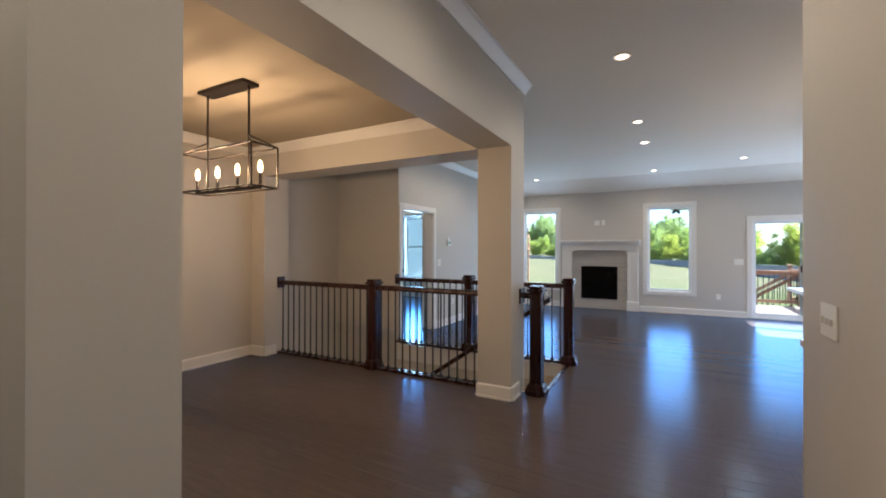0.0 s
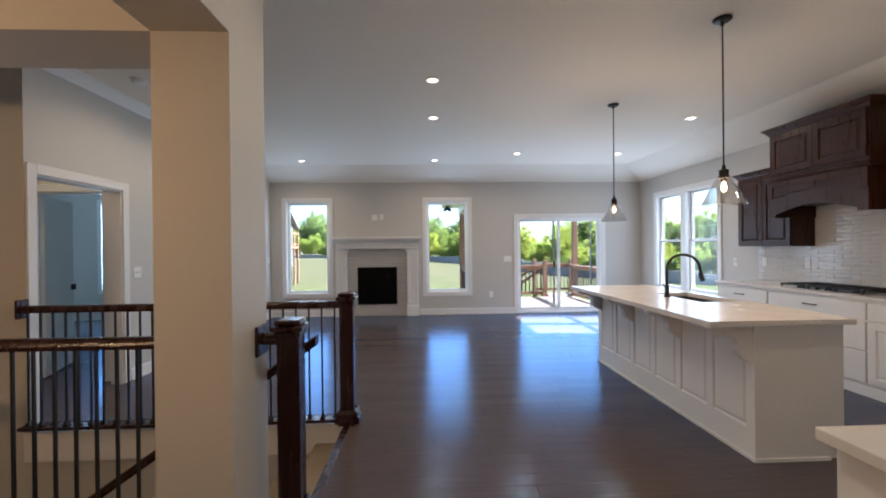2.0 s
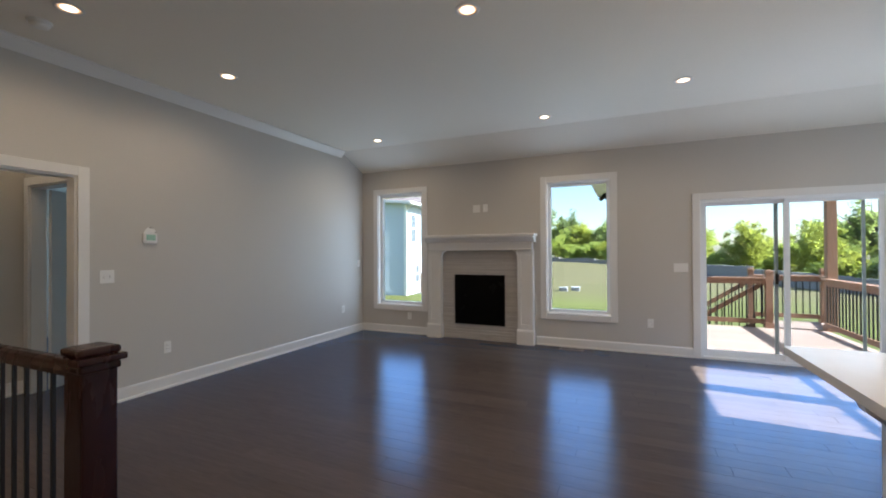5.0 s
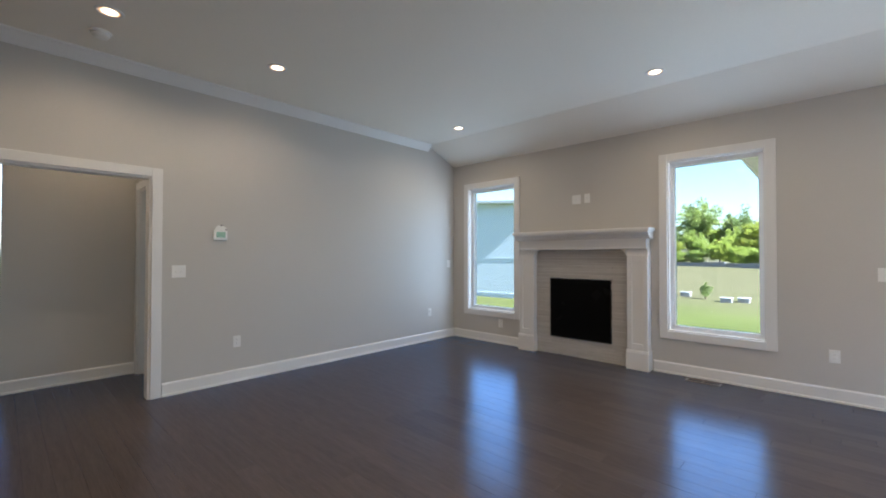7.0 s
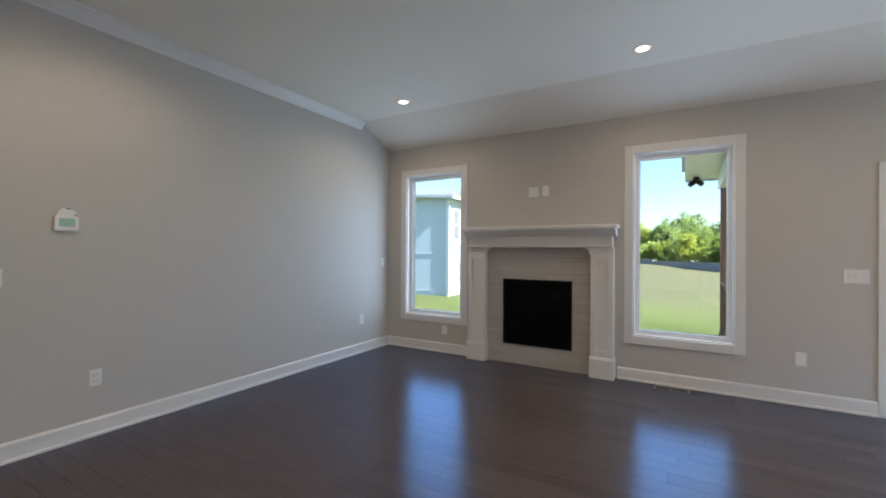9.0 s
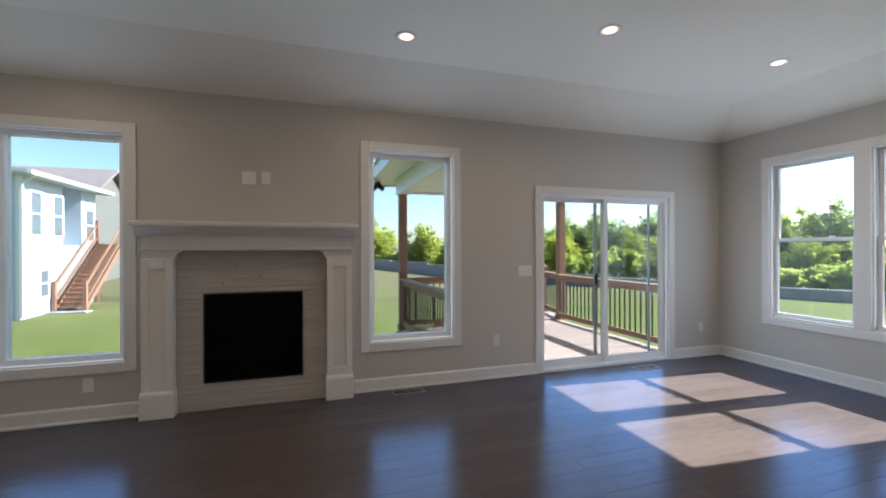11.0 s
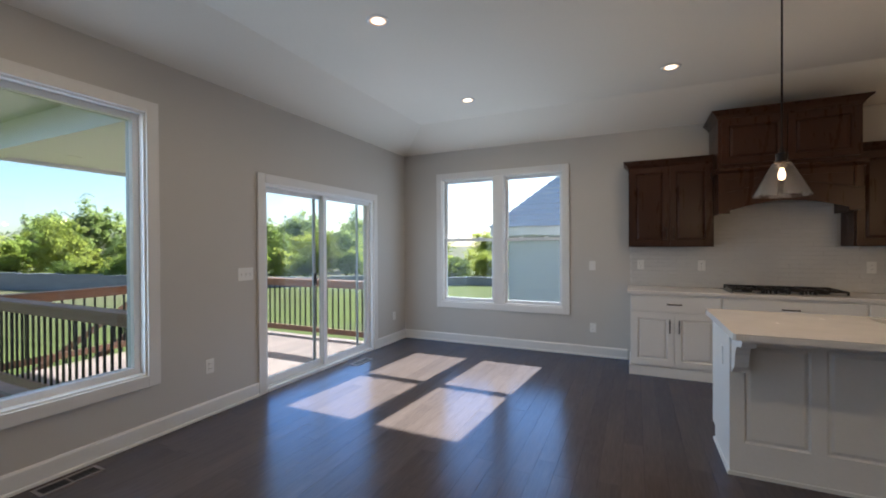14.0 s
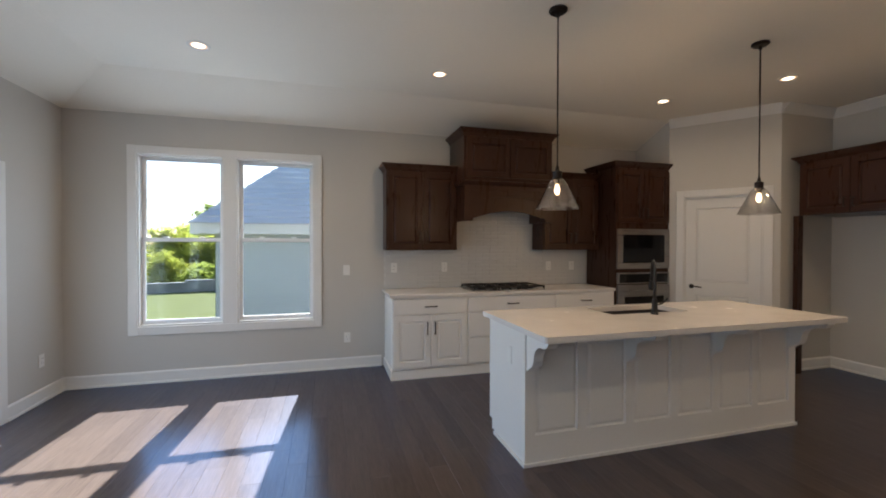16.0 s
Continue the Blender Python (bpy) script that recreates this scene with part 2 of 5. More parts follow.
# ---- building helpers ----
def bx(bm, x0, x1, y0, y1, z0, z1):
    v = [bm.verts.new(p) for p in ((x0, y0, z0), (x1, y0, z0), (x1, y1, z0), (x0, y1, z0), (x0, y0, z1), (x1, y0, z1), (x1, y1, z1), (x0, y1, z1))]
    for f in ((3, 2, 1, 0), (4, 5, 6, 7), (0, 1, 5, 4), (1, 2, 6, 5), (2, 3, 7, 6), (3, 0, 4, 7)):
        bm.faces.new([v[i] for i in f])
    return bm


def box(x0, x1, y0, y1, z0, z1, bevel=0.0):
    bm = bx(bmesh.new(), min(x0, x1), max(x0, x1), min(y0, y1), max(y0, y1), min(z0, z1), max(z0, z1))
    if bevel:
        bmesh.ops.bevel(bm, geom=bm.edges[:], offset=bevel, segments=2, affect="EDGES", profile=0.5)
    return bm


def boxes(*rows):
    bm = bmesh.new()
    for r in rows:
        bx(bm, *r)
    return bm


def lathe(profile, steps=24, cx=0.0, cy=0.0):
    """A turned body round z, from rows of (radius, height)."""
    bm = bmesh.new()
    rings = [[bm.verts.new((cx + r * math.cos(2 * math.pi * k / steps), cy + r * math.sin(2 * math.pi * k / steps), z)) for k in range(steps)] for r, z in profile]
    for a, b in zip(rings, rings[1:]):
        for k in range(steps):
            bm.faces.new((a[k], a[(k + 1) % steps], b[(k + 1) % steps], b[k]))
    if profile[0][0] > 1e-4:
        bm.faces.new(rings[0][::-1])
    if profile[-1][0] > 1e-4:
        bm.faces.new(rings[-1])
    return bm


def prism(outline, d0, d1, axis="x"):
    """An outline of (a, b) pulled along an axis from d0 to d1. x: (y, z); y: (x, z); z: (x, y)."""
    put = {"x": lambda a, b, d: (d, a, b), "y": lambda a, b, d: (a, d, b), "z": lambda a, b, d: (a, b, d)}[axis]
    bm = bmesh.new()
    p = [bm.verts.new(put(a, b, d0)) for a, b in outline]
    q = [bm.verts.new(put(a, b, d1)) for a, b in outline]
    n = len(outline)
    bm.faces.new(p[::-1])
    bm.faces.new(q)
    for k in range(n):
        bm.faces.new((p[k], p[(k + 1) % n], q[(k + 1) % n], q[k]))
    bmesh.ops.recalc_face_normals(bm, faces=bm.faces[:])
    return bm


def tube(points, radius, steps=10):
    """A round bar along a line of points."""
    bm = bmesh.new()
    pts = [Vector(p) for p in points]
    rings, up = [], None
    for i, p in enumerate(pts):
        d = (pts[min(i + 1, len(pts) - 1)] - pts[max(i - 1, 0)]).normalized()
        if up is None:
            up = d.orthogonal().normalized()
        up = (up - d * up.dot(d)).normalized()
        side = d.cross(up)
        rings.append([bm.verts.new(p + radius * (math.cos(2 * math.pi * k / steps) * up + math.sin(2 * math.pi * k / steps) * side)) for k in range(steps)])
    for a, b in zip(rings, rings[1:]):
        for k in range(steps):
            bm.faces.new((a[k], a[(k + 1) % steps], b[(k + 1) % steps], b[k]))
    bm.faces.new(rings[0][::-1])
    bm.faces.new(rings[-1])
    return bm


def part(name, bm, mat, parent=None, label="", smooth=False):
    me = bpy.data.meshes.new(name)
    bm.to_mesh(me)
    bm.free()
    me.materials.append(mat)
    if smooth:
        for p in me.polygons:
            p.use_smooth = True
    ob = new(name, me)
    if parent is not None:
        ob.parent = parent
    if label:
        ob["label"] = label
    return ob


def shared(name, me, parent, x=0.0, y=0.0, z=0.0):
    ob = new(name, me)
    ob.location = (x, y, z)
    ob.parent = parent
    return ob


def thing(name, x, y, z, label, category, group="", rz=0.0):
    ob = new(name)
    ob.empty_display_size = 0.1
    ob.matrix_basis = pose(x, y, z, 0, 0, rz)
    return tagged(ob, label, category, group)


def structure(name, bm, mat, label, category):
    return tagged(part(name, bm, mat), label, category, kind="structure")


def wall_bm(axis, u0, u1, d0, d1, z0, z1, holes=()):
    """A wall along x or y between d0 and d1 in depth, with holes (u0, u1, z0, z1) cut through."""
    bm = bmesh.new()

    def add(a, b, c, d):
        if b - a > 1e-4 and d - c > 1e-4:
            bx(bm, *((a, b, d0, d1) if axis == "x" else (d0, d1, a, b)), c, d)
    at = u0
    for a, b, c, d in sorted(holes):
        add(at, a, z0, z1)
        add(a, b, z0, c)
        add(a, b, d, z1)
        at = b
    add(at, u1, z0, z1)
    return bm


# ---- the large structure ----
TOP, FAR, EAST, WEST = 3.05, 10.73, 4.23, -3.63
structure("wall_north", wall_bm("x", -8.2, 4.45, FAR, FAR + 0.16, -0.3, 3.3, [(-7.02, -6.34, 0.62, 2.38), (-3.31, -2.43, 0.475, 2.39), (-0.39, 0.49, 0.475, 2.39), (1.55, 3.37, 0.0, 2.03)]), WALL, "greige painted wall with windows and a sliding door", "wall")
structure("wall_east", wall_bm("y", 2.28, FAR, EAST, EAST + 0.16, -0.3, 3.3, [(8.35, 9.155, 0.59, 2.385), (9.285, 10.09, 0.59, 2.385)]), WALL, "greige painted wall with a double window", "wall")
structure("wall_west", wall_bm("y", 5.53, FAR, WEST - 0.12, WEST, -0.3, 3.3, [(5.535, 6.51, -0.01, 2.05)]), WALL, "greige painted wall with a cased doorway", "wall")
structure("wall_stair_back", boxes((-4.85, WEST, 5.44, 5.53, -3.0, 3.3)), WALL, "greige painted wall beside the stairwell", "wall")
structure("wall_dining_west", boxes((-5.02, -4.90, 0.43, 3.84, -0.3, 3.3)), WALL, "greige painted dining room wall", "wall")
structure("column_3", boxes((-5.02, -4.65, 3.84, 4.23, -0.3, 3.3)), WALL, "square greige drywall pilaster", "column")
structure("wall_stair_west", boxes((-5.02, -4.85, 4.23, 5.44, -3.0, 3.3)), WALL, "greige painted wall at the stair end", "wall")
structure("wall_dining_south", boxes((-5.02, -1.605, 0.43, 0.55, -0.3, 3.3)), WALL, "greige painted wall", "wall")
structure("wall_kitchen_south", boxes((0.495, 2.75, 2.28, 2.42, -0.3, 3.3), (2.75, 2.87, 2.28, 3.24, -0.3, 3.3)), WALL, "greige painted wall of the fridge alcove", "wall")
structure("wall_hall_east", boxes((0.495, 0.62, -1.6, 2.28, -0.3, 3.3)), WALL, "greige painted hallway wall with a switch", "wall")
structure("wall_hall_south", boxes((-5.02, 0.62, -1.72, -1.6, -0.3, 3.3)), WALL, "plain greige painted wall", "wall")
structure("wall_hall_west", boxes((-5.02, -4.9, -1.6, 0.43, -0.3, 3.3)), WALL, "plain greige painted wall", "wall")
structure("header_beam", boxes((-1.605, -1.27, 0.89, 3.84, 2.365, 3.1), (-4.65, -1.605, 3.84, 4.23, 2.365, 3.1)), WALL, "greige drywall dropped beams round the dining room", "beam")
structure("column_1", boxes((-1.605, -1.27, 3.84, 4.23, 0, 3.1)), WALL, "square greige drywall column", "column")
structure("column_2", boxes((-1.605, -1.27, 0.55, 0.89, 0, 3.1)), WALL, "square greige drywall pier", "column")

# corner pantry: a slanting wall with a door
PA, PB = Vector((3.63, 3.94, 0)), Vector((2.75, 3.24, 0))
PDIR = (PB - PA).normalized()
PANG = math.degrees(math.atan2(PDIR.y, PDIR.x))
PLEN = (PB - PA).length
pw = structure("wall_pantry", wall_bm("x", 0, PLEN, -0.0, 0.11, -0.3, 3.3, [(0.17, 0.97, -0.01, 2.05)]), WALL, "slanting greige pantry wall with a door", "wall")
pw.matrix_basis = pose(PA.x, PA.y, 0, 0, 0, PANG)
structure("wall_oven_side", boxes((3.63, EAST, 3.83, 3.94, -0.3, 3.3)), WALL, "short greige wall beside the oven cabinet", "wall")

# ceiling: flat, sloping down to the north and east walls
bm = boxes((-8.2, 4.45, -1.72, FAR + 0.16, TOP, TOP + 0.15))
yc, xc, zn = FAR - 0.61, EAST - 0.60, 2.795
v = [bm.verts.new(p) for p in ((WEST, yc, TOP), (xc, yc, TOP), (EAST, FAR, zn), (WEST, FAR, zn), (xc, 3.88, TOP), (EAST, 3.88, zn), (WEST, FAR, TOP + 0.05), (EAST, FAR, TOP + 0.05), (EAST, 3.88, TOP + 0.05))]
for f in ((0, 1, 2, 3), (1, 4, 5, 2), (0, 3, 6), (4, 8, 5), (3, 2, 7, 6), (2, 5, 8, 7)):
    bm.faces.new([v[i] for i in f])
bmesh.ops.recalc_face_normals(bm, faces=bm.faces[:])
structure("ceiling", bm, CEIL, "flat white ceiling with sloped edges", "ceiling")

structure("ceiling_dining", boxes((-4.9, -1.605, 0.55, 3.84, 2.74, 3.045)), TANCEIL, "lower flat dining room ceiling, toned tan to balance the chandelier", "ceiling")

# sub-floor with the stairwell left open
structure("floor_base", boxes((-8.2, 4.45, 5.50, FAR + 0.15, -0.25, -0.022), (-1.05, 4.45, 4.22, 5.50, -0.25, -0.022), (-5.02, 4.45, -1.72, 4.22, -0.25, -0.022)), GAP, "dark sub-floor under the planks", "floor")

# ---- trim ----
def baseboard(name, x0, y0, x1, y1, side):
    """A white board along a wall, with a small shoe; side: +1 when the room lies to the left of the way from the first end to the second."""
    d = Vector((x1 - x0, y1 - y0, 0))
    n = d.length
    prof = [(0, 0), (0.026, 0), (0.026, 0.016), (0.016, 0.022), (0.016, 0.112), (0.010, 0.122), (0.006, 0.127), (0, 0.127)]
    bm = prism([(side * a, z) for a, z in prof], 0, n, "x")
    ob = structure(name, bm, TRIM, "white painted baseboard", "baseboard")
    ob.matrix_basis = pose(x0, y0, 0, 0, 0, math.degrees(math.atan2(d.y, d.x)))


def crown(name, x0, y0, x1, y1, side, z=TOP):
    d = Vector((x1 - x0, y1 - y0, 0))
    prof = [(0, 0), (0, -0.10), (0.012, -0.10), (0.022, -0.082), (0.05, -0.05), (0.075, -0.022), (0.088, -0.014), (0.088, 0)]
    bm = prism([(side * a, b) for a, b in prof], 0, d.length, "x")
    ob = structure(name, bm, TRIM, "white painted crown moulding", "crown moulding")
    ob.matrix_basis = pose(x0, y0, z, 0, 0, math.degrees(math.atan2(d.y, d.x)))


for a in ((WEST, FAR, -2.31, FAR, -1), (-0.54, FAR, 1.47, FAR, -1), (3.45, FAR, EAST, FAR, -1), (EAST, FAR, EAST, 7.58, -1), (WEST, 6.605, WEST, FAR, -1), (-4.90, 0.55, -4.90, 3.84, -1), (-4.90, 3.84, -4.65, 3.84, -1), (-4.65, 3.84, -4.65, 4.02, -1),
          (-1.605, 3.84, -1.27, 3.84, -1), (-1.27, 3.84, -1.27, 4.06, -1), (-1.605, 4.05, -1.605, 3.84, -1), (0.495, 2.42, 0.495, -1.6, -1), (-1.27, 0.55, -1.27, 0.89, -1), (-1.64, 0.55, -1.27, 0.55, -1), (-4.9, 0.55, -1.64, 0.55, 1),
          (2.75, 2.42, 2.75, 3.24, 1), (0.9, 2.42, 2.75, 2.42, 1), (-4.8, 5.56, -4.8, 6.62, -1), (-1.6, -1.6, 0.495, -1.6, 1)):
    baseboard("baseboard", *a)
for a in ((WEST, 5.45, WEST, FAR - 0.61, -1), (-1.27, 0.89, -1.27, 4.23, -1), (-1.27, 4.23, -1.605, 4.23, -1), (0.495, 2.42, 0.495, -1.6, -1),
          (2.75, 2.42, 2.75, 3.24, 1), (0.495, 2.42, 2.75, 2.42, 1), (3.63, 3.94, 2.75, 3.24, -1)):
    crown("crown_moulding", *a)
for a in ((-4.65, 3.84, -1.605, 3.84, -1), (-1.605, 3.84, -1.605, 0.55, -1), (-4.90, 0.55, -4.90, 3.84, -1), (-4.90, 3.84, -4.65, 3.84, -1), (-1.605, 0.55, -4.9, 0.55, -1)):
    crown("crown_moulding", *a, 2.74)


def casing(parent, w, z0, z1, with_sill=True, y=0.0, d=0.02, b=0.085):
    """Flat boards round an opening, standing in front of y (towards -y), in the parent's own axes with x across from 0."""
    rows = [("side_casing", (-b, 0, y - d, y, z0 - (b if with_sill else 0), z1 + b)), ("side_casing", (w, w + b, y - d, y, z0 - (b if with_sill else 0), z1 + b)), ("head_casing", (0, w, y - d - 0.002, y, z1, z1 + b))]
    if with_sill:
        rows.append(("apron", (0, w, y - d - 0.002, y, z0 - b, z0)))
    for nm, r in rows:
        part(nm, box(*r, bevel=0.004), TRIM, parent)


def jambs(parent, w, z0, z1, depth, sill=True):
    t = 0.014
    part("jamb", boxes((0, t, 0, depth, z0, z1), (w - t, w, 0, depth, z0, z1), (t, w - t, 0, depth, z1 - t, z1)), TRIM, parent)
    if sill:
        part("window_sill", box(t, w - t, -0.006, depth, z0, z0 + t, 0.003), TRIM, parent)


def picture_window(name, x0, w, z0, z1):
    ob = tagged(new(name), "tall white fixed window with flat white casing", "window", kind="structure")
    ob.matrix_basis = pose(x0, FAR, 0)
    casing(ob, w, z0, z1)
    jambs(ob, w, z0, z1, 0.09)
    f = 0.042
    a, b, c, d = 0.014, w - 0.014, z0 + 0.014, z1 - 0.014
    part("window_frame", boxes((a, a + f, 0.055, 0.14, c, d), (b - f, b, 0.055, 0.14, c, d), (a + f, b - f, 0.055, 0.14, c, c + f), (a + f, b - f, 0.055, 0.14, d - f, d)), VINYL, ob)
    g = part("pane", boxes((a + f - 0.004, b - f + 0.004, 0.098, 0.102, c + f - 0.004, d - f + 0.004)), WINGLASS, ob)
    g.visible_shadow = False
    return ob


picture_window("window_1", -3.31, 0.88, 0.475, 2.39)
picture_window("window_2", -0.39, 0.88, 0.475, 2.39)


def hung_sash(parent, x0, w, z0, z1):
    """Two sashes, the upper one further out, with a meeting rail."""
    f, zm = 0.036, (z0 + z1) / 2 + 0.005
    for nm, a, b, y in (("upper_sash", zm - 0.02, z1, 0.085), ("lower_sash", z0, zm + 0.02, 0.052)):
        part(nm, boxes((x0, x0 + f, y, y + 0.03, a, b), (x0 + w - f, x0 + w, y, y + 0.03, a, b), (x0 + f, x0 + w - f, y, y + 0.03, a, a + f + 0.006), (x0 + f, x0 + w - f, y, y + 0.03, b - f, b)), VINYL, parent)
        g = part("pane", boxes((x0 + f, x0 + w - f, y + 0.013, y + 0.017, a + f, b - f)), WINGLASS, parent)
        g.visible_shadow = False


kw = tagged(new("window_3"), "white double-hung pair of windows", "window", kind="structure")
kw.matrix_basis = pose(EAST, 10.09, 0, 0, 0, -90)
casing(kw, 1.74, 0.59, 2.385)
part("mullion", box(0.805, 0.935, -0.022, 0.10, 0.59, 2.385, 0.003), TRIM, kw)
for a in (0.0, 0.935):
    part("jamb", boxes((a, a + 0.014, 0, 0.12, 0.59, 2.385), (a + 0.791, a + 0.805, 0, 0.12, 0.59, 2.385), (a + 0.014, a + 0.791, 0, 0.12, 2.371, 2.385)), TRIM, kw)
    part("window_sill", box(a + 0.014, a + 0.791, -0.004, 0.12, 0.59, 0.608, 0.003), TRIM, kw)
    hung_sash(kw, a + 0.014, 0.777, 0.608, 2.371)
    for x in (0.22, 0.56):
        part("sash_lock", box(a + x, a + x + 0.05, 0.035, 0.056, 1.518, 1.532, 0.003), VINYL, kw, "white sash lock")

bw = tagged(new("window_4"), "white double-hung bedroom window", "window", kind="structure")
bw.matrix_basis = pose(-7.02, FAR, 0)
casing(bw, 0.68, 0.62, 2.38)
jambs(bw, 0.68, 0.62, 2.38, 0.09)
hung_sash(bw, 0.014, 0.652, 0.634, 2.366)

# sliding patio door
sd = tagged(new("door_1"), "white two-panel sliding glass patio door", "sliding door", kind="structure")
sd.matrix_basis = pose(1.55, FAR, 0)
casing(sd, 1.82, 0.0, 2.03, with_sill=False)
part("door_frame", boxes((0, 0.03, 0, 0.14, 0, 2.03), (1.79, 1.82, 0, 0.14, 0, 2.03), (0.03, 1.79, 0, 0.14, 2.0, 2.03)), VINYL, sd)
part("threshold", boxes((0.03, 1.79, -0.01, 0.15, 0.0, 0.03), (0.03, 1.79, 0.035, 0.045, 0.03, 0.042), (0.03, 1.79, 0.09, 0.10, 0.03, 0.042)), VINYL, sd)
for nm, a, b, y in (("fixed_panel", 0.03, 0.94, 0.085), ("sliding_panel", 0.88, 1.79, 0.04)):
    f = 0.052
    p = part(nm, boxes((a, a + f, y, y + 0.035, 0.042, 2.0), (b - f, b, y, y + 0.035, 0.042, 2.0), (a + f, b - f, y, y + 0.035, 0.042, 0.105), (a + f, b - f, y, y + 0.035, 1.955, 2.0)), VINYL, sd)
    g = part("pane", boxes((a + f, b - f, y + 0.015, y + 0.02, 0.105, 1.955)), WINGLASS, p)
    g.visible_shadow = False
part("door_handle", box(0.805, 0.835, 0.095, 0.124, 0.96, 1.10, 0.006), BRONZE, sd, "dark bronze pull handle")
# half-drawn screen frame outside
part("screen_frame", boxes((0.80, 0.84, 0.125, 0.14, 0.05, 1.985), (1.62, 1.65, 0.125, 0.14, 0.05, 1.985)), SCREEN, sd, "grey screen door stiles")

# cased doorway in the west wall, a lobby and a bedroom beyond
dw = tagged(new("door_2"), "white cased open doorway to a lobby", "doorway", kind="structure")
dw.matrix_basis = pose(WEST, 5.535, 0, 0, 0, 90)
casing(dw, 0.975, 0.0, 2.05, with_sill=False)
part("jamb", boxes((0, 0.018, 0, 0.12, 0, 2.05), (0.957, 0.975, 0, 0.12, 0, 2.05), (0.018, 0.957, 0, 0.12, 2.032, 2.05)), TRIM, dw)
structure("wall_lobby", boxes((-4.93, -4.80, 5.56, 6.62, -0.3, 3.3)), WALL, "greige painted lobby wall", "wall")
structure("wall_bedroom_south", wall_bm("x", -8.2, WEST - 0.12, 6.62, 6.74, -0.3, 3.3, [(-4.70, -3.90, -0.01, 2.05)]), WALL, "greige painted wall with a doorway", "wall")
structure("wall_bedroom_west", boxes((-8.2, -8.08, 6.74, FAR, -0.3, 3.3)), WALL, "greige painted bedroom wall", "wall")
bd = tagged(new("door_3"), "white panelled bedroom door standing open", "door", kind="structure")
bd.matrix_basis = pose(-4.70, 6.62, 0)
casing(bd, 0.80, 0.0, 2.05, with_sill=False)
part("jamb", boxes((0, 0.016, 0, 0.12, 0, 2.05), (0.784, 0.80, 0, 0.12, 0, 2.05), (0.016, 0.784, 0, 0.12, 2.034, 2.05)), TRIM, bd)
lf = part("door_leaf", box(0.0, 0.036, 0.0, 0.76, 0.01, 2.03, 0.003), TRIM, bd)
lf.matrix_basis = pose(0.02, 0.13, 0, 0, 0, 21)
part("door_handle", boxes((0.036, 0.08, 0.67, 0.70, 0.93, 1.0)), BRONZE, lf, "dark bronze knob")
part("strike_plate", boxes((0.781, 0.7845, 0.03, 0.06, 0.93, 1.0)), BRONZE, bd, "dark strike plate")

# pantry door in the slanting wall
pd = tagged(new("door_4"), "white two-panel pantry door, closed", "door", kind="structure")
pd.matrix_basis = pose(PA.x, PA.y, 0, 0, 0, PANG) @ pose(0.17, 0, 0)
casing(pd, 0.80, 0.0, 2.05, with_sill=False)
part("jamb", boxes((0, 0.016, 0, 0.11, 0, 2.05), (0.784, 0.80, 0, 0.11, 0, 2.05), (0.016, 0.784, 0, 0.11, 2.034, 2.05)), TRIM, pd)


def panel_leaf(w, h, fields, t=0.035):
    """A door leaf with sunk fields, each with a raised middle. Front at y=0, towards -y."""
    bm = bmesh.new()
    xs = sorted({0, w, *[f[0] for f in fields], *[f[1] for f in fields]})
    zs = sorted({0, h, *[f[2] for f in fields], *[f[3] for f in fields]})
    for xa, xb in zip(xs, xs[1:]):
        for za, zb in zip(zs, zs[1:]):
            inside = any(f[0] <= xa and xb <= f[1] and f[2] <= za and zb <= f[3] for f in fields)
            if not inside:
                bx(bm, xa, xb, 0, t, za, zb)
    for a, b, c, d in fields:
        s, e = 0.012, 0.032
        rings = []
        for inset, y in ((0, 0), (s * 0.5, 0.012), (s, 0.014), (e, 0.003)):
            rings.append([bm.verts.new(p) for p in ((a + inset, y, c + inset), (b - inset, y, c + inset), (b - inset, y, d - inset), (a + inset, y, d - inset))])
        for p, q in zip(rings, rings[1:]):
            for k in range(4):
                bm.faces.new((p[k], p[(k + 1) % 4], q[(k + 1) % 4], q[k]))
        bm.faces.new(rings[-1])
    return bm


leaf = part("door_leaf", panel_leaf(0.764, 2.02, [(0.11, 0.654, 0.22, 0.82), (0.11, 0.654, 0.98, 1.90)]), TRIM, pd)
leaf.matrix_basis = pose(0.018, 0.02, 0.008)
hd = part("door_handle", lathe([(0.028, 0), (0.028, 0.006), (0.011, 0.010), (0.011, 0.045), (0.0, 0.045)], 14), BRONZE, pd, "dark bronze lever handle")
hd.matrix_basis = pose(0.085, 0.02, 0.93, 90)
part("lever", tube([(0.085, -0.022, 0.93), (0.12, -0.027, 0.932), (0.195, -0.027, 0.925)], 0.008), BRONZE, hd).matrix_basis = hd.matrix_basis.inverted()

# ---- stairwell ----
def stairs():
    st = thing("staircase", -1.05, 4.84, 0, "carpeted stairs going down with white skirt boards", "staircase")
    for k in range(13):
        part("tread", box(-0.27 * (k + 1) - 0.02, -0.27 * k, -0.60, 0.60, -0.188 * (k + 1) - 0.19, -0.188 * (k + 1), 0.012), CARPET, st)
    return st


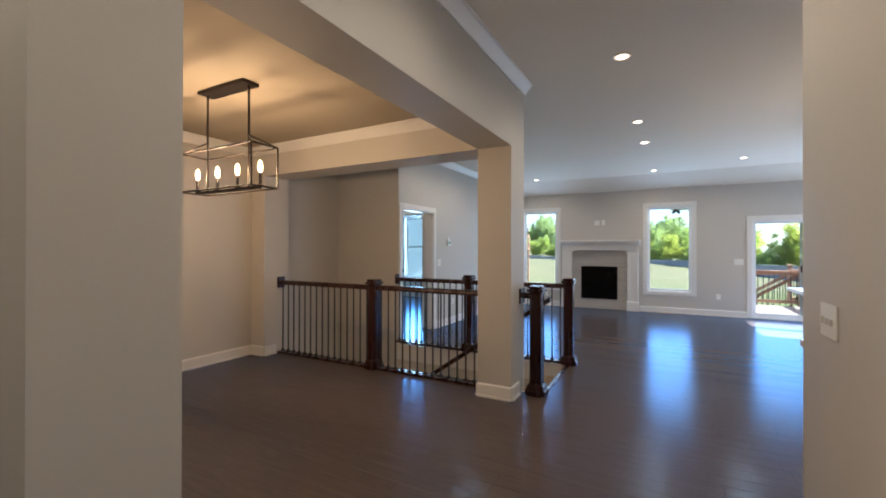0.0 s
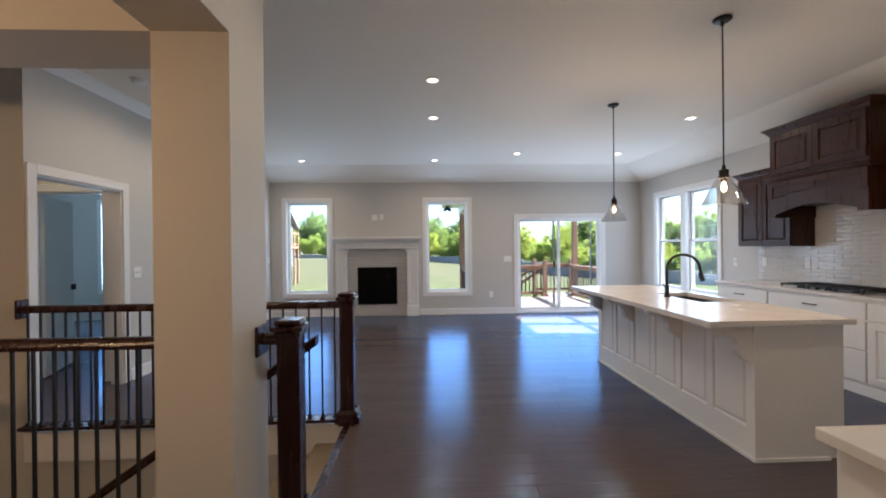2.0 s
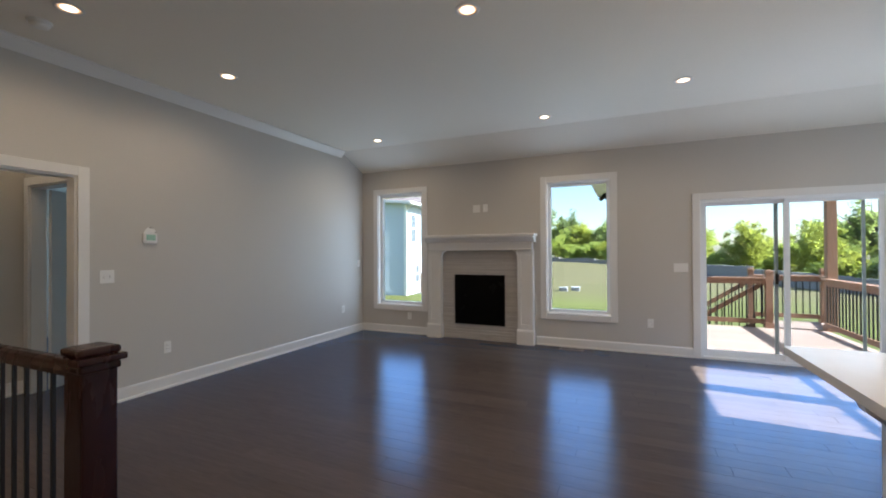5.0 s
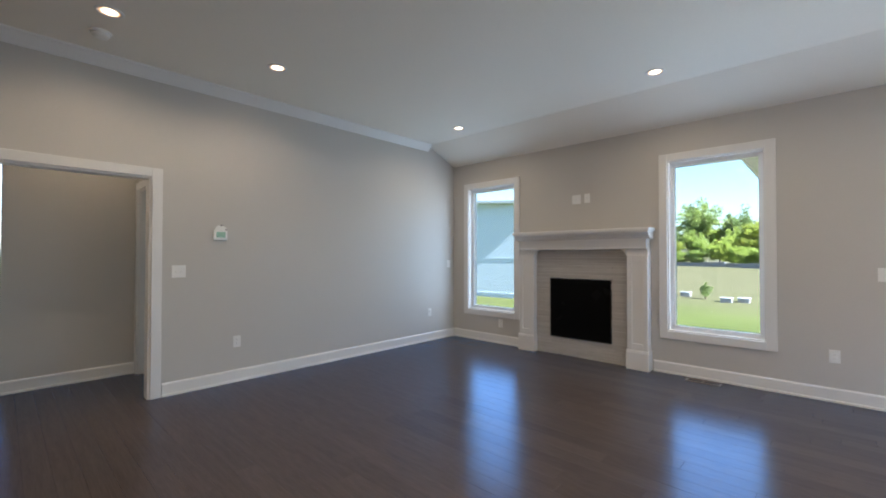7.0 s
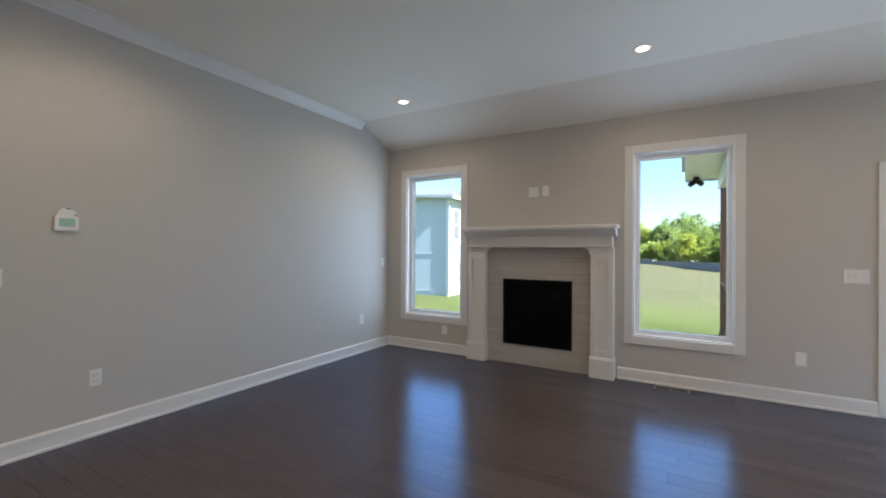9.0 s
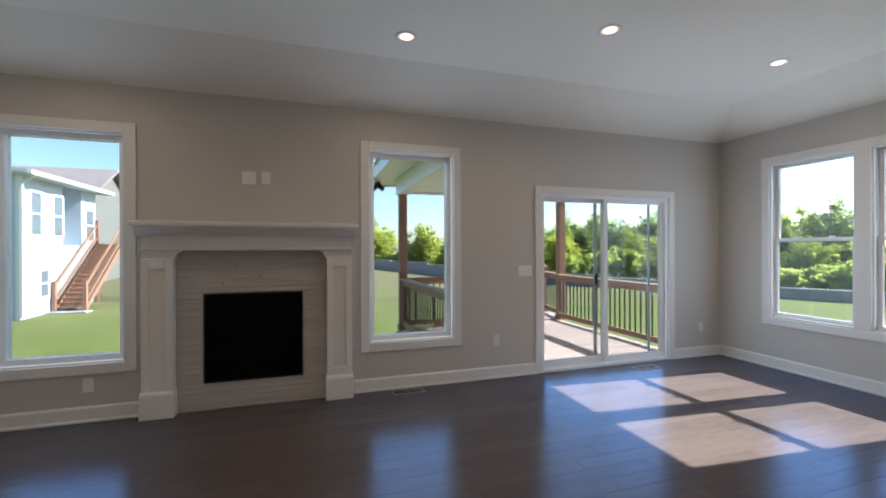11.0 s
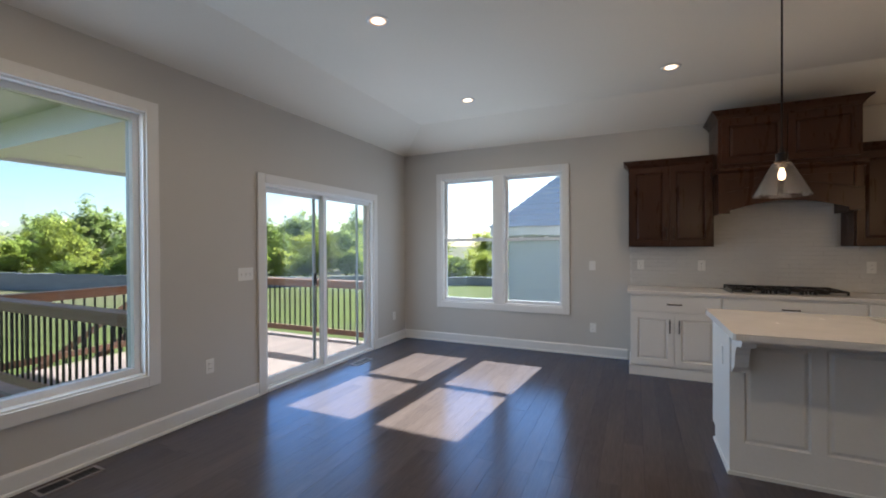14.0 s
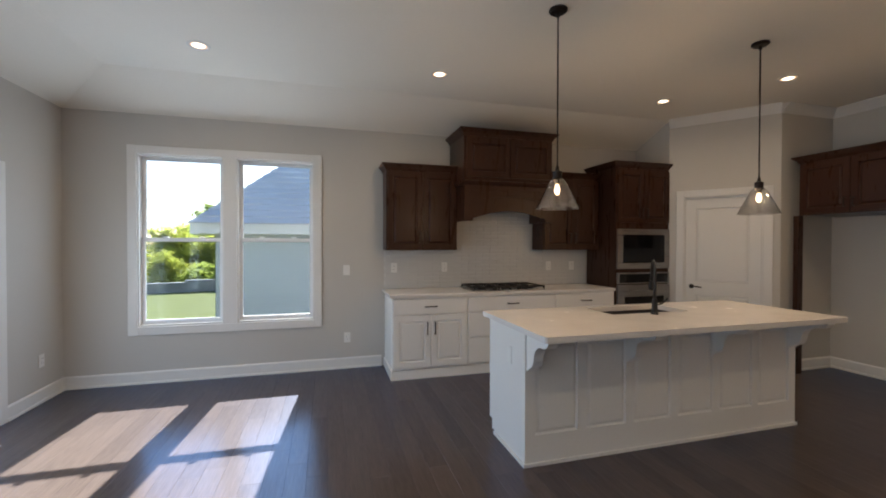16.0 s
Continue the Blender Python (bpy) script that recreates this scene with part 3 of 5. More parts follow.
stairs()
structure("wall_stair_south", boxes((-4.85, -1.05, 4.12, 4.235, -3.0, -0.02)), WALL, "painted wall of the stairwell", "wall")
structure("wall_stair_north", boxes((-3.75, -1.05, 5.442, 5.5, -3.0, -0.26)), WALL, "painted wall of the stairwell", "wall")
structure("trim_stair_edge", boxes((-1.07, -1.052, 4.24, 5.44, -0.20, -0.024), (-3.63, -1.075, 5.415, 5.44, -0.27, -0.03), (-4.65, -1.075, 4.236, 4.256, -0.27, -0.03)), TRIM, "white fascia round the stair opening", "trim")
structure("trim_stair_nosing", box(-1.085, -1.03, 4.236, 5.44, -0.024, 0.004, 0.008), RAILW, "dark wood nosing at the stair head", "trim")
structure("floor_stair_foot", boxes((-5.02, -3.9, 4.1, 5.5, -2.9, -2.66)), CARPET, "tan carpet at the foot of the stairs", "floor")


def newel(x, y, label, h=1.05):
    n = thing("newel_post", x, y, 0, label, "newel post", "newel posts round the stairwell")
    s = 0.056
    part("shaft", box(-s, s, -s, s, 0.0, h - 0.055, 0.006), RAILW, n)
    bm = prism([(-0.098, 0.0), (0.098, 0.0), (0.098, 0.045), (0.084, 0.055), (0.080, 0.085), (0.064, 0.11), (-0.064, 0.11), (-0.080, 0.085), (-0.084, 0.055), (-0.098, 0.045)], -0.064, 0.064, "x")
    bm2 = prism([(-0.098, 0.0), (0.098, 0.0), (0.098, 0.045), (0.084, 0.055), (0.080, 0.085), (0.064, 0.11), (-0.064, 0.11), (-0.080, 0.085), (-0.084, 0.055), (-0.098, 0.045)], -0.064, 0.064, "y")
    part("foot_moulding", bm, RAILW, n)
    part("foot_moulding", bm2, RAILW, n)
    part("collar", box(-0.064, 0.064, -0.064, 0.064, h - 0.085, h - 0.055, 0.008), RAILW, n)
    part("cap", box(-0.078, 0.078, -0.078, 0.078, h - 0.055, h - 0.03, 0.006), RAILW, n)
    part("cap_top", box(-0.066, 0.066, -0.066, 0.066, h - 0.03, h, 0.012), RAILW, n)
    return n


newel(-3.05, 4.10, "dark stained square newel post between iron balusters")
newel(-1.115, 4.145, "dark stained square newel post beside the column")
newel(-2.42, 5.41, "dark stained square newel post in the far rail")
newel(-1.06, 5.385, "dark stained square newel post at the stair head")

def baluster_mesh():
    bm = bmesh.new()
    bx(bm, -0.0065, 0.0065, -0.0065, 0.0065, 0.0, 0.90)
    me = bpy.data.meshes.new("baluster")
    for r0, z0, r1, z1 in ((0.017, 0.0, 0.017, 0.012), (0.017, 0.012, 0.009, 0.034)):
        ring = [[bm.verts.new((sx * r, sy * r, z)) for sx, sy in ((-1, -1), (1, -1), (1, 1), (-1, 1))] for r, z in ((r0, z0), (r1, z1))]
        for k in range(4):
            bm.faces.new((ring[0][k], ring[0][(k + 1) % 4], ring[1][(k + 1) % 4], ring[1][k]))
        bm.faces.new(ring[1])
    bm.to_mesh(me)
    bm.free()
    me.materials.append(IRON)
    return me


BAL = baluster_mesh()
RAILPROF = [(-0.034, 0.0), (0.034, 0.0), (0.036, 0.02), (0.030, 0.034), (0.028, 0.046), (0.014, 0.056), (-0.014, 0.056), (-0.028, 0.046), (-0.030, 0.034), (-0.036, 0.02)]


def railing(x0, x1, y, label, rosettes=()):
    r = thing("railing", x0, y, 0, label, "railing", "railings round the stairwell")
    n = x1 - x0
    part("handrail", prism([(a, 0.925 + b) for a, b in RAILPROF], 0, n, "x"), RAILW, r)
    part("shoe_rail", box(0, n, -0.055, 0.055, 0.0, 0.026, 0.005), RAILW, r)
    for x in rosettes:
        part("rosette", box(x, x + 0.018, -0.06, 0.06, 0.88, 1.03, 0.005), RAILW, r)
    count = max(1, round(n / 0.1))
    for k in range(count):
        shared("baluster", BAL, r, (k + 0.5) * n / count, 0, 0.026)
    return r


railing(-4.65, -3.106, 4.10, "dark wood handrail with thin black iron balusters", (0.0,))
railing(-2.994, -1.605, 4.10, "dark wood handrail with iron balusters meeting a column", (1.389 - 0.018,))
railing(WEST, -2.476, 5.41, "dark wood handrail with iron balusters meeting the wall", (0.0,))
railing(-2.364, -1.116, 5.41, "dark wood handrail with iron balusters at the stair head")
sr = thing("stair_handrail", -1.115, 4.145, 0, "dark wood stair handrail fixed to a newel and a column", "handrail")
part("connector", prism([(a, 0.925 + b) for a, b in RAILPROF], -0.155, -0.056, "x"), RAILW, sr)
part("rosette", box(-0.155, -0.138, -0.07, 0.07, 0.87, 1.02, 0.005), RAILW, sr)
SL = 0.188 / 0.27
bm = bmesh.new()
v0 = [bm.verts.new((0.10, 0.125 + a, 0.885 + b)) for a, b in RAILPROF]
v1 = [bm.verts.new((-3.2, 0.125 + a, 0.885 + b - 3.3 * SL)) for a, b in RAILPROF]
for k in range(len(v0)):
    bm.faces.new((v0[k], v0[(k + 1) % 10], v1[(k + 1) % 10], v1[k]))
bm.faces.new(v0[::-1])
bm.faces.new(v1)
bmesh.ops.recalc_face_normals(bm, faces=bm.faces[:])
part("sloping_rail", bm, RAILW, sr)
part("bracket", tube([(0.0, 0.056, 0.77), (0.0, 0.12, 0.79), (0.0, 0.125, 0.82)], 0.008), IRON, sr)

# ---- fireplace ----
fp = thing("fireplace", -1.425, FAR, 0, "white wooden mantel round a black gas firebox and split stone", "fireplace")
part("mantel_shelf", box(-0.905, 0.905, -0.235, 0, 1.605, 1.645, 0.006), TRIM, fp)
part("crown_mould", prism([(0, 1.52), (-0.135, 1.52), (-0.14, 1.535), (-0.165, 1.55), (-0.19, 1.585), (-0.215, 1.592), (-0.215, 1.605), (0, 1.605)], -0.885, 0.885, "x"), TRIM, fp)
part("frieze", box(-0.845, 0.845, -0.125, 0, 1.40, 1.52, 0.004), TRIM, fp)
part("frieze_bead", box(-0.855, 0.855, -0.137, -0.125, 1.405, 1.425, 0.004), TRIM, fp)
for s in (-1, 1):
    a, b = sorted((s * 0.625, s * 0.855))
    leg = part("pilaster", boxes((a, b, -0.10, 0, 0.0, 1.40)), TRIM, fp)
    for r in ((a, a + 0.055, -0.118, -0.10, 0.215, 1.33), (b - 0.055, b, -0.118, -0.10, 0.215, 1.33), (a + 0.055, b - 0.055, -0.118, -0.10, 0.215, 0.30), (a + 0.055, b - 0.055, -0.118, -0.10, 1.25, 1.33)):
        part("stile", box(*r, bevel=0.003), TRIM, leg)
    part("plinth", box(a - 0.012, b + 0.012, -0.138, 0, 0, 0.20, 0.004), TRIM, fp)
    part("plinth_cap", prism([(0, 0.20), (-0.136, 0.20), (-0.130, 0.215), (-0.120, 0.225), (0, 0.225)], a - 0.008, b + 0.008, "x"), TRIM, fp)
    # scrolled bracket between the pilaster and the frieze
    c = b if s < 0 else a
    o = [(c, 1.40), (c - s * 0.07, 1.40), (c - s * 0.066, 1.388), (c - s * 0.038, 1.380), (c - s * 0.022, 1.358), (c - s * 0.016, 1.335), (c, 1.325)]
    part("bracket", prism(o, -0.118, -0.03, "y"), TRIM, fp)
part("firebox", boxes((-0.412, -0.40, -0.045, 0.30, 0.235, 1.02), (0.40, 0.412, -0.045, 0.30, 0.235, 1.02), (-0.40, 0.40, -0.045, 0.30, 0.235, 0.247), (-0.40, 0.40, -0.045, 0.30, 1.008, 1.02), (-0.40, 0.40, 0.29, 0.30, 0.247, 1.008)), FIREB, fp, "black metal firebox")
part("fire_glass", boxes((-0.40, 0.40, -0.035, -0.03, 0.247, 1.008)), FIREGLASS, fp, "black glass front")
part("backing", boxes((-0.625, -0.412, -0.024, 0, 0, 1.40), (0.412, 0.625, -0.024, 0, 0, 1.40), (-0.412, 0.412, -0.024, 0, 0, 0.235), (-0.412, 0.412, -0.024, 0, 1.02, 1.40)), GROUT, fp)
# stacked stone strips
rnd = random.Random(4)
z, row = 0.0, 0
while z < 1.395:
    h = min(rnd.choice((0.03, 0.045, 0.055)), 1.40 - z)
    for a, b in (((-0.625, 0.625),) if (z + h <= 0.24 or z >= 1.015) else ((-0.625, -0.414), (0.414, 0.625))):
        x = a
        while x < b - 0.001:
            w = min(rnd.uniform(0.22, 0.5), b - x)
            if b - x - w < 0.08:
                w = b - x
            d = rnd.uniform(0.003, 0.020)
            part("stone", boxes((x + 0.001, x + w - 0.001, -0.026 - d, -0.024, z + 0.0018, z + h - 0.0018)), STONE, fp)
            x += w
    z += h

# ---- kitchen ----
def raised_door(w, h, t=0.02, rail=0.06):
    return panel_leaf(w, h, [(rail, w - rail, rail, h - rail)], t)


def pull(parent, x, z, vertical, y=-0.02, length=0.13):
    if vertical:
        pts = [(x, y, z - length / 2), (x, y - 0.03, z - length / 2), (x, y - 0.03, z + length / 2), (x, y, z + length / 2)]
    else:
        pts = [(x - length / 2, y, z), (x - length / 2, y - 0.03, z), (x + length / 2, y - 0.03, z), (x + length / 2, y, z)]
    part("handle", tube(pts, 0.006, 8), BRONZE, parent, "dark bronze bar handle")


def front(cab, nm, x, z, w, h, mat, flat=False):
    d = part(nm, box(0, w, 0, 0.02, 0, h, 0.004) if flat else raised_door(w, h), mat, cab)
    d.matrix_basis = pose(x, -0.02, z)
    return d


def base_cabinet(y1, w, layout, label, x=3.635, depth=0.65):
    """A white base cabinet against the east wall; its own x runs from y1 towards -y, its front looks to -x."""
    c = thing("base_cabinet", x, y1, 0, label, "cabinet", "white base cabinets", rz=-90)
    part("body", boxes((0, w, 0, depth, 0.105, 0.88)), CABW, c)
    part("toe_kick", boxes((0, w, 0.05, depth, 0, 0.105)), CABW, c)
    if layout == "doors":
        dr = front(c, "drawer_front", 0.012, 0.70, w - 0.024, 0.16, CABW, True)
        pull(dr, (w - 0.024) / 2, 0.08, False, 0)
        dw_ = (w - 0.030) / 2
        for k in range(2):
            d = front(c, "door", 0.012 + k * (dw_ + 0.006), 0.125, dw_, 0.56, CABW)
            pull(d, dw_ - 0.04 if k == 0 else 0.04, 0.42, True, 0)
    else:
        for z, h in ((0.70, 0.16), (0.42, 0.265), (0.125, 0.28)):
            dr = front(c, "drawer_front", 0.012, z, w - 0.024, h, CABW, True)
            pull(dr, (w - 0.024) / 2, h / 2, False, 0)
    return c


base_cabinet(7.54, 0.84, "doors", "white base cabinet with a drawer and two raised-panel doors")
base_cabinet(6.70, 1.10, "drawers", "white drawer cabinet under the gas cooktop")
base_cabinet(5.60, 0.83, "doors", "white base cabinet beside the oven tower")
part_ = thing("cabinet_foot_trim", 3.635, 7.54, 0, "white foot moulding round the base cabinets", "trim")
part("foot", boxes((-0.015, 0.0, -2.77, 0.014, 0.0, 0.10), (0.0, 0.615, 0.0, 0.014, 0.0, 0.10)), CABW, part_)
ct = thing("kitchen_worktop", 3.96, 6.15, 0.88, "white quartz worktop along the kitchen wall", "countertop")
part("slab", box(-0.355, 0.325, -1.385, 1.42, 0.0, 0.035, 0.004), QUARTZ, ct)

UPZ = 1.385


def crown_cap(parent, x0, x1, z, depth, left=True, right=True, h=0.075, out=0.055):
    """A stepped crown round a cabinet top: front and two ends."""
    def ring(o, zz):
        return [(x0 - (o if left else 0), depth, zz), (x0 - (o if left else 0), -o, zz), (x1 + (o if right else 0), -o, zz), (x1 + (o if right else 0), depth, zz)]
    bm = bmesh.new()
    rs = [[bm.verts.new(p) for p in ring(o, zz)] for o, zz in ((0.004, z), (0.012, z + 0.012), (0.02, z + 0.03), (out, z + h - 0.012), (out, z + h))]
    for a, b in zip(rs, rs[1:]):
        for k in range(4):
            bm.faces.new((a[k], a[(k + 1) % 4], b[(k + 1) % 4], b[k]))
    bm.faces.new(rs[-1])
    bm.faces.new(rs[0][::-1])
    bmesh.ops.recalc_face_normals(bm, faces=bm.faces[:])
    part("crown", bm, CABD, parent)


def wall_cabinet(x, y, rz, w, z0, z1, depth, doors, label, left=True, right=True, handle="low"):
    c = thing("wall_cabinet", x, y, z0, label, "cabinet", "dark wall cabinets", rz=rz)
    h = z1 - z0
    part("body", box(0, w, 0, depth, 0, h, 0.002), CABD, c)
    dw_ = (w - 0.03 - 0.006 * (doors - 1)) / doors
    for k in range(doors):
        d = front(c, "door", 0.015 + k * (dw_ + 0.006), 0.012, dw_, h - 0.03, CABD)
        if handle == "low":
            pull(d, dw_ - 0.035 if k % 2 == 0 else 0.035, 0.14, True, 0)
        elif handle == "short":
            pull(d, dw_ - 0.035 if k % 2 == 0 else 0.035, 0.10, True, 0, 0.09)
    crown_cap(c, 0, w, h - 0.005, depth, left, right)
    return c


wall_cabinet(3.95, 7.56, -90, 0.84, UPZ, 2.30, 0.335, 2, "dark stained wall cabinet with two raised-panel doors", True, False)
wall_cabinet(3.95, 5.58, -90, 0.82, UPZ, 2.30, 0.335, 2, "dark stained wall cabinet between hood and oven tower", False, False)

# hood cabinet with an arched valance
hc = thing("range_hood_cabinet", 3.68, 6.725, 1.72, "dark stained hood cabinet with an arched valance over the cooktop", "range hood", rz=-90)
W = 1.11
part("upper_box", box(0, W, 0, 0.605, 0.46, 0.965, 0.002), CABD, hc)
for k in range(2):
    front(hc, "door", 0.03 + k * 0.533, 0.50, 0.527, 0.44, CABD)
crown_cap(hc, 0, W, 0.96, 0.605, h=0.08, out=0.06)
part("shelf_moulding", prism([(0.605, 0.40), (-0.02, 0.40), (-0.028, 0.415), (-0.05, 0.43), (-0.05, 0.446), (-0.02, 0.46), (0.605, 0.46)], -0.03, W + 0.03, "x"), CABD, hc)
arch = [(0.0, 0.0), (0.0, 0.40), (W, 0.40), (W, 0.0), (W - 0.10, 0.0)] + [(W - 0.10 - (W - 0.2) * k / 14, 0.03 + 0.085 * math.sin(math.pi * k / 14)) for k in range(15)] + [(0.10, 0.0)]
part("valance", prism(arch, -0.02, 0.004, "y"), CABD, hc)
part("valance_trim", prism([(0.02 + (W - 0.04) * k / 16, 0.20 + 0.085 * math.sin(math.pi * k / 16)) for k in range(17)] + [(0.02 + (W - 0.04) * k / 16, 0.215 + 0.085 * math.sin(math.pi * k / 16)) for k in range(16, -1, -1)], -0.03, -0.02, "y"), CABD, hc)
for a, b in ((0.0, 0.07), (W / 2 - 0.035, W / 2 + 0.035), (W - 0.07, W)):
    part("valance_stile", box(a, b, -0.031, -0.02, 0.20 + 0.085 * math.sin(math.pi * (a + b) / 2 / W), 0.40, 0.003), CABD, hc)
part("valance_rail", box(0.07, W / 2 - 0.035, -0.031, -0.02, 0.345, 0.40, 0.003), CABD, hc)
part("valance_rail", box(W / 2 + 0.035, W - 0.07, -0.031, -0.02, 0.345, 0.40, 0.003), CABD, hc)
part("side_panel", boxes((0, 0.02, 0.004, 0.605, 0.0, 0.40)), CABD, hc)
part("side_panel", boxes((W - 0.02, W, 0.004, 0.605, 0.0, 0.40)), CABD, hc)
part("liner", boxes((0.02, W - 0.02, 0.02, 0.605, 0.14, 0.16)), STEEL, hc, "steel hood liner")

# oven tower
ot = thing("oven_tower", 3.64, 4.745, 0, "dark stained tall cabinet holding a microwave and a wall oven", "cabinet", rz=-90)
part("body", boxes((0, 0.82, 0, 0.645, 0.10, 2.42)), CABD, ot)
part("toe_kick", boxes((0, 0.82, 0.06, 0.645, 0, 0.10)), CABD, ot)
for k in range(2):
    d = front(ot, "door", 0.02 + k * 0.393, 1.73, 0.387, 0.66, CABD)
    pull(d, 0.35 if k == 0 else 0.035, 0.12, True, 0)
front(ot, "drawer_front", 0.02, 0.13, 0.78, 0.24, CABD)
crown_cap(ot, 0, 0.82, 2.415, 0.645, True, False)
mw = thing("microwave", 3.62, 4.73, 1.15, "built-in steel microwave with a black glass front", "microwave", rz=-90)
part("trim_frame", boxes((0, 0.79, 0, 0.02, 0, 0.07), (0, 0.79, 0, 0.02, 0.43, 0.50), (0, 0.08, 0, 0.02, 0.07, 0.43), (0.71, 0.79, 0, 0.02, 0.07, 0.43)), STEEL, mw)
part("door_glass", box(0.08, 0.71, -0.006, 0.02, 0.075, 0.425, 0.003), BLACKG, mw)
ov = thing("wall_oven", 3.62, 4.73, 0.40, "built-in steel wall oven with a black window", "oven", rz=-90)
part("control_panel", box(0, 0.79, -0.004, 0.02, 0.56, 0.70, 0.003), STEEL, ov)
part("display", boxes((0.03, 0.76, -0.007, -0.004, 0.575, 0.685)), BLACKG, ov)
part("oven_door", box(0, 0.79, -0.012, 0.02, 0.0, 0.545, 0.004), STEEL, ov)
part("window", boxes((0.10, 0.69, -0.015, -0.012, 0.09, 0.40)), BLACKG, ov)
part("handle", tube([(0.06, -0.012, 0.475), (0.06, -0.055, 0.475), (0.73, -0.055, 0.475), (0.73, -0.012, 0.475)], 0.011), STEEL, ov)

# gas cooktop
ck = thing("gas_cooktop", 3.93, 6.15, 0.915, "black gas cooktop with cast iron grates", "cooktop")
part("tray", box(-0.26, 0.26, -0.46, 0.46, 0, 0.012, 0.004), STEEL, ck)
for k in range(3):
    yc_ = -0.305 + 0.305 * k
    g = bmesh.new()
    for r in ((-0.24, 0.22, yc_ - 0.145, yc_ - 0.130, 0.035, 0.05), (-0.24, 0.22, yc_ + 0.130, yc_ + 0.145, 0.035, 0.05), (-0.24, -0.225, yc_ - 0.13, yc_ + 0.13, 0.035, 0.05), (0.205, 0.22, yc_ - 0.13, yc_ + 0.13, 0.035, 0.05), (-0.225, 0.205, yc_ - 0.007, yc_ + 0.007, 0.035, 0.052), (-0.13, -0.116, yc_ - 0.13, yc_ + 0.13, 0.035, 0.052), (0.10, 0.114, yc_ - 0.13, yc_ + 0.13, 0.035, 0.052),
              (-0.24, -0.225, yc_ - 0.145, yc_ - 0.13, 0.012, 0.035), (0.205, 0.22, yc_ + 0.13, yc_ + 0.145, 0.012, 0.035), (-0.24, -0.225, yc_ + 0.13, yc_ + 0.145, 0.012, 0.035), (0.205, 0.22, yc_ - 0.145, yc_ - 0.13, 0.012, 0.035)):
        bx(g, *r)
    part("grate", g, IRON, ck)
    for xb in (-0.12, 0.11):
        part("burner", lathe([(0.045, 0.012), (0.045, 0.022), (0.03, 0.028), (0.0, 0.028)], 16, xb, yc_), IRON, ck)
for k in range(5):
    part("knob", lathe([(0.018, 0.012), (0.016, 0.038), (0.0, 0.038)], 12, -0.245, -0.2 + 0.1 * k), IRON, ck)

# fridge alcove: tall side panels and the cabinet over the gap
fr = wall_cabinet(2.64, 3.12, 180, 0.95, 1.78, 2.36, 0.70, 2, "dark stained cabinet over the empty fridge space", True, True, "short")
fa = thing("fridge_side_panel", 2.665, 2.42, 0, "dark stained tall filler strip beside the empty fridge space", "panel")
part("panel", box(-0.015, 0.035, 0.62, 0.70, 0.0, 1.78, 0.002), CABD, fa)
wall_cabinet(1.68, 2.75, 180, 0.98, 1.385, 2.30, 0.33, 2, "dark stained wall cabinet over the side counter", False, True)
sb = thing("side_base_cabinet", 1.68, 3.02, 0, "white base cabinet under a quartz counter near the hallway", "cabinet", rz=180)
part("body", boxes((0, 1.02, 0, 0.60, 0.105, 0.88)), CABW, sb)
part("toe_kick", boxes((0, 1.02, 0.05, 0.60, 0, 0.105)), CABW, sb)
for k in range(2):
    d = front(sb, "door", 0.012 + k * 0.502, 0.125, 0.496, 0.56, CABW)
    pull(d, 0.45 if k == 0 else 0.045, 0.42, True, 0)
    d = front(sb, "drawer_front", 0.012 + k * 0.502, 0.70, 0.496, 0.16, CABW, True)
    pull(d, 0.248, 0.08, False, 0)
sc = thing("side_worktop", 1.15, 2.73, 0.88, "white quartz worktop near the hallway", "countertop")
part("slab", box(-0.525, 0.53, -0.31, 0.325, 0, 0.035, 0.004), QUARTZ, sc)

# island
IX0, IX1, IY0, IY1 = 1.70, 2.30, 4.565, 6.97
isl = thing("kitchen_island", IX0, IY1, 0, "white panelled island base with scrolled brackets", "kitchen island", rz=-90)
L = IY1 - IY0
D = IX1 - IX0
part("body", boxes((0.02, L - 0.02, 0.02, D, 0.0, 0.69), (0.02, 0.85, 0.02, D, 0.69, 0.885), (1.63, L - 0.02, 0.02, D, 0.69, 0.885), (0.85, 1.63, 0.02, 0.195, 0.69, 0.885)), CABW, isl)
n = 6
part("bottom_rail", boxes((0, L, 0, 0.02, 0.0, 0.20)), CABW, isl)
part("top_rail", boxes((0, L, 0, 0.02, 0.80, 0.885)), CABW, isl)
for k in range(n):
    a = 0.04 + k * (L - 0.08) / n + 0.035
    b = 0.04 + (k + 1) * (L - 0.08) / n - 0.035
    part("panel", panel_leaf(b - a, 0.60, [(0, b - a, 0, 0.60)], 0.02), CABW, isl).matrix_basis = pose(a, 0, 0.20)
    s0 = 0.0 if k == 0 else a - 0.07
    part("stile", boxes((s0, a, 0, 0.02, 0.20, 0.80)), CABW, isl)
part("stile", boxes((L - 0.075, L, 0, 0.02, 0.20, 0.80)), CABW, isl)
for x0, x1 in ((0.0, 0.02), (L - 0.02, L)):
    part("end_panel", boxes((x0, x1, 0.02, D - 0.10, 0.0, 0.885), (x0, x1, D - 0.10, D, 0.10, 0.885)), CABW, isl)
part("skirting", boxes((-0.012, L + 0.012, -0.012, 0, 0, 0.022), (-0.012, 0, 0, D - 0.1, 0, 0.022), (L, L + 0.012, 0, D - 0.1, 0, 0.022)), CABW, isl)
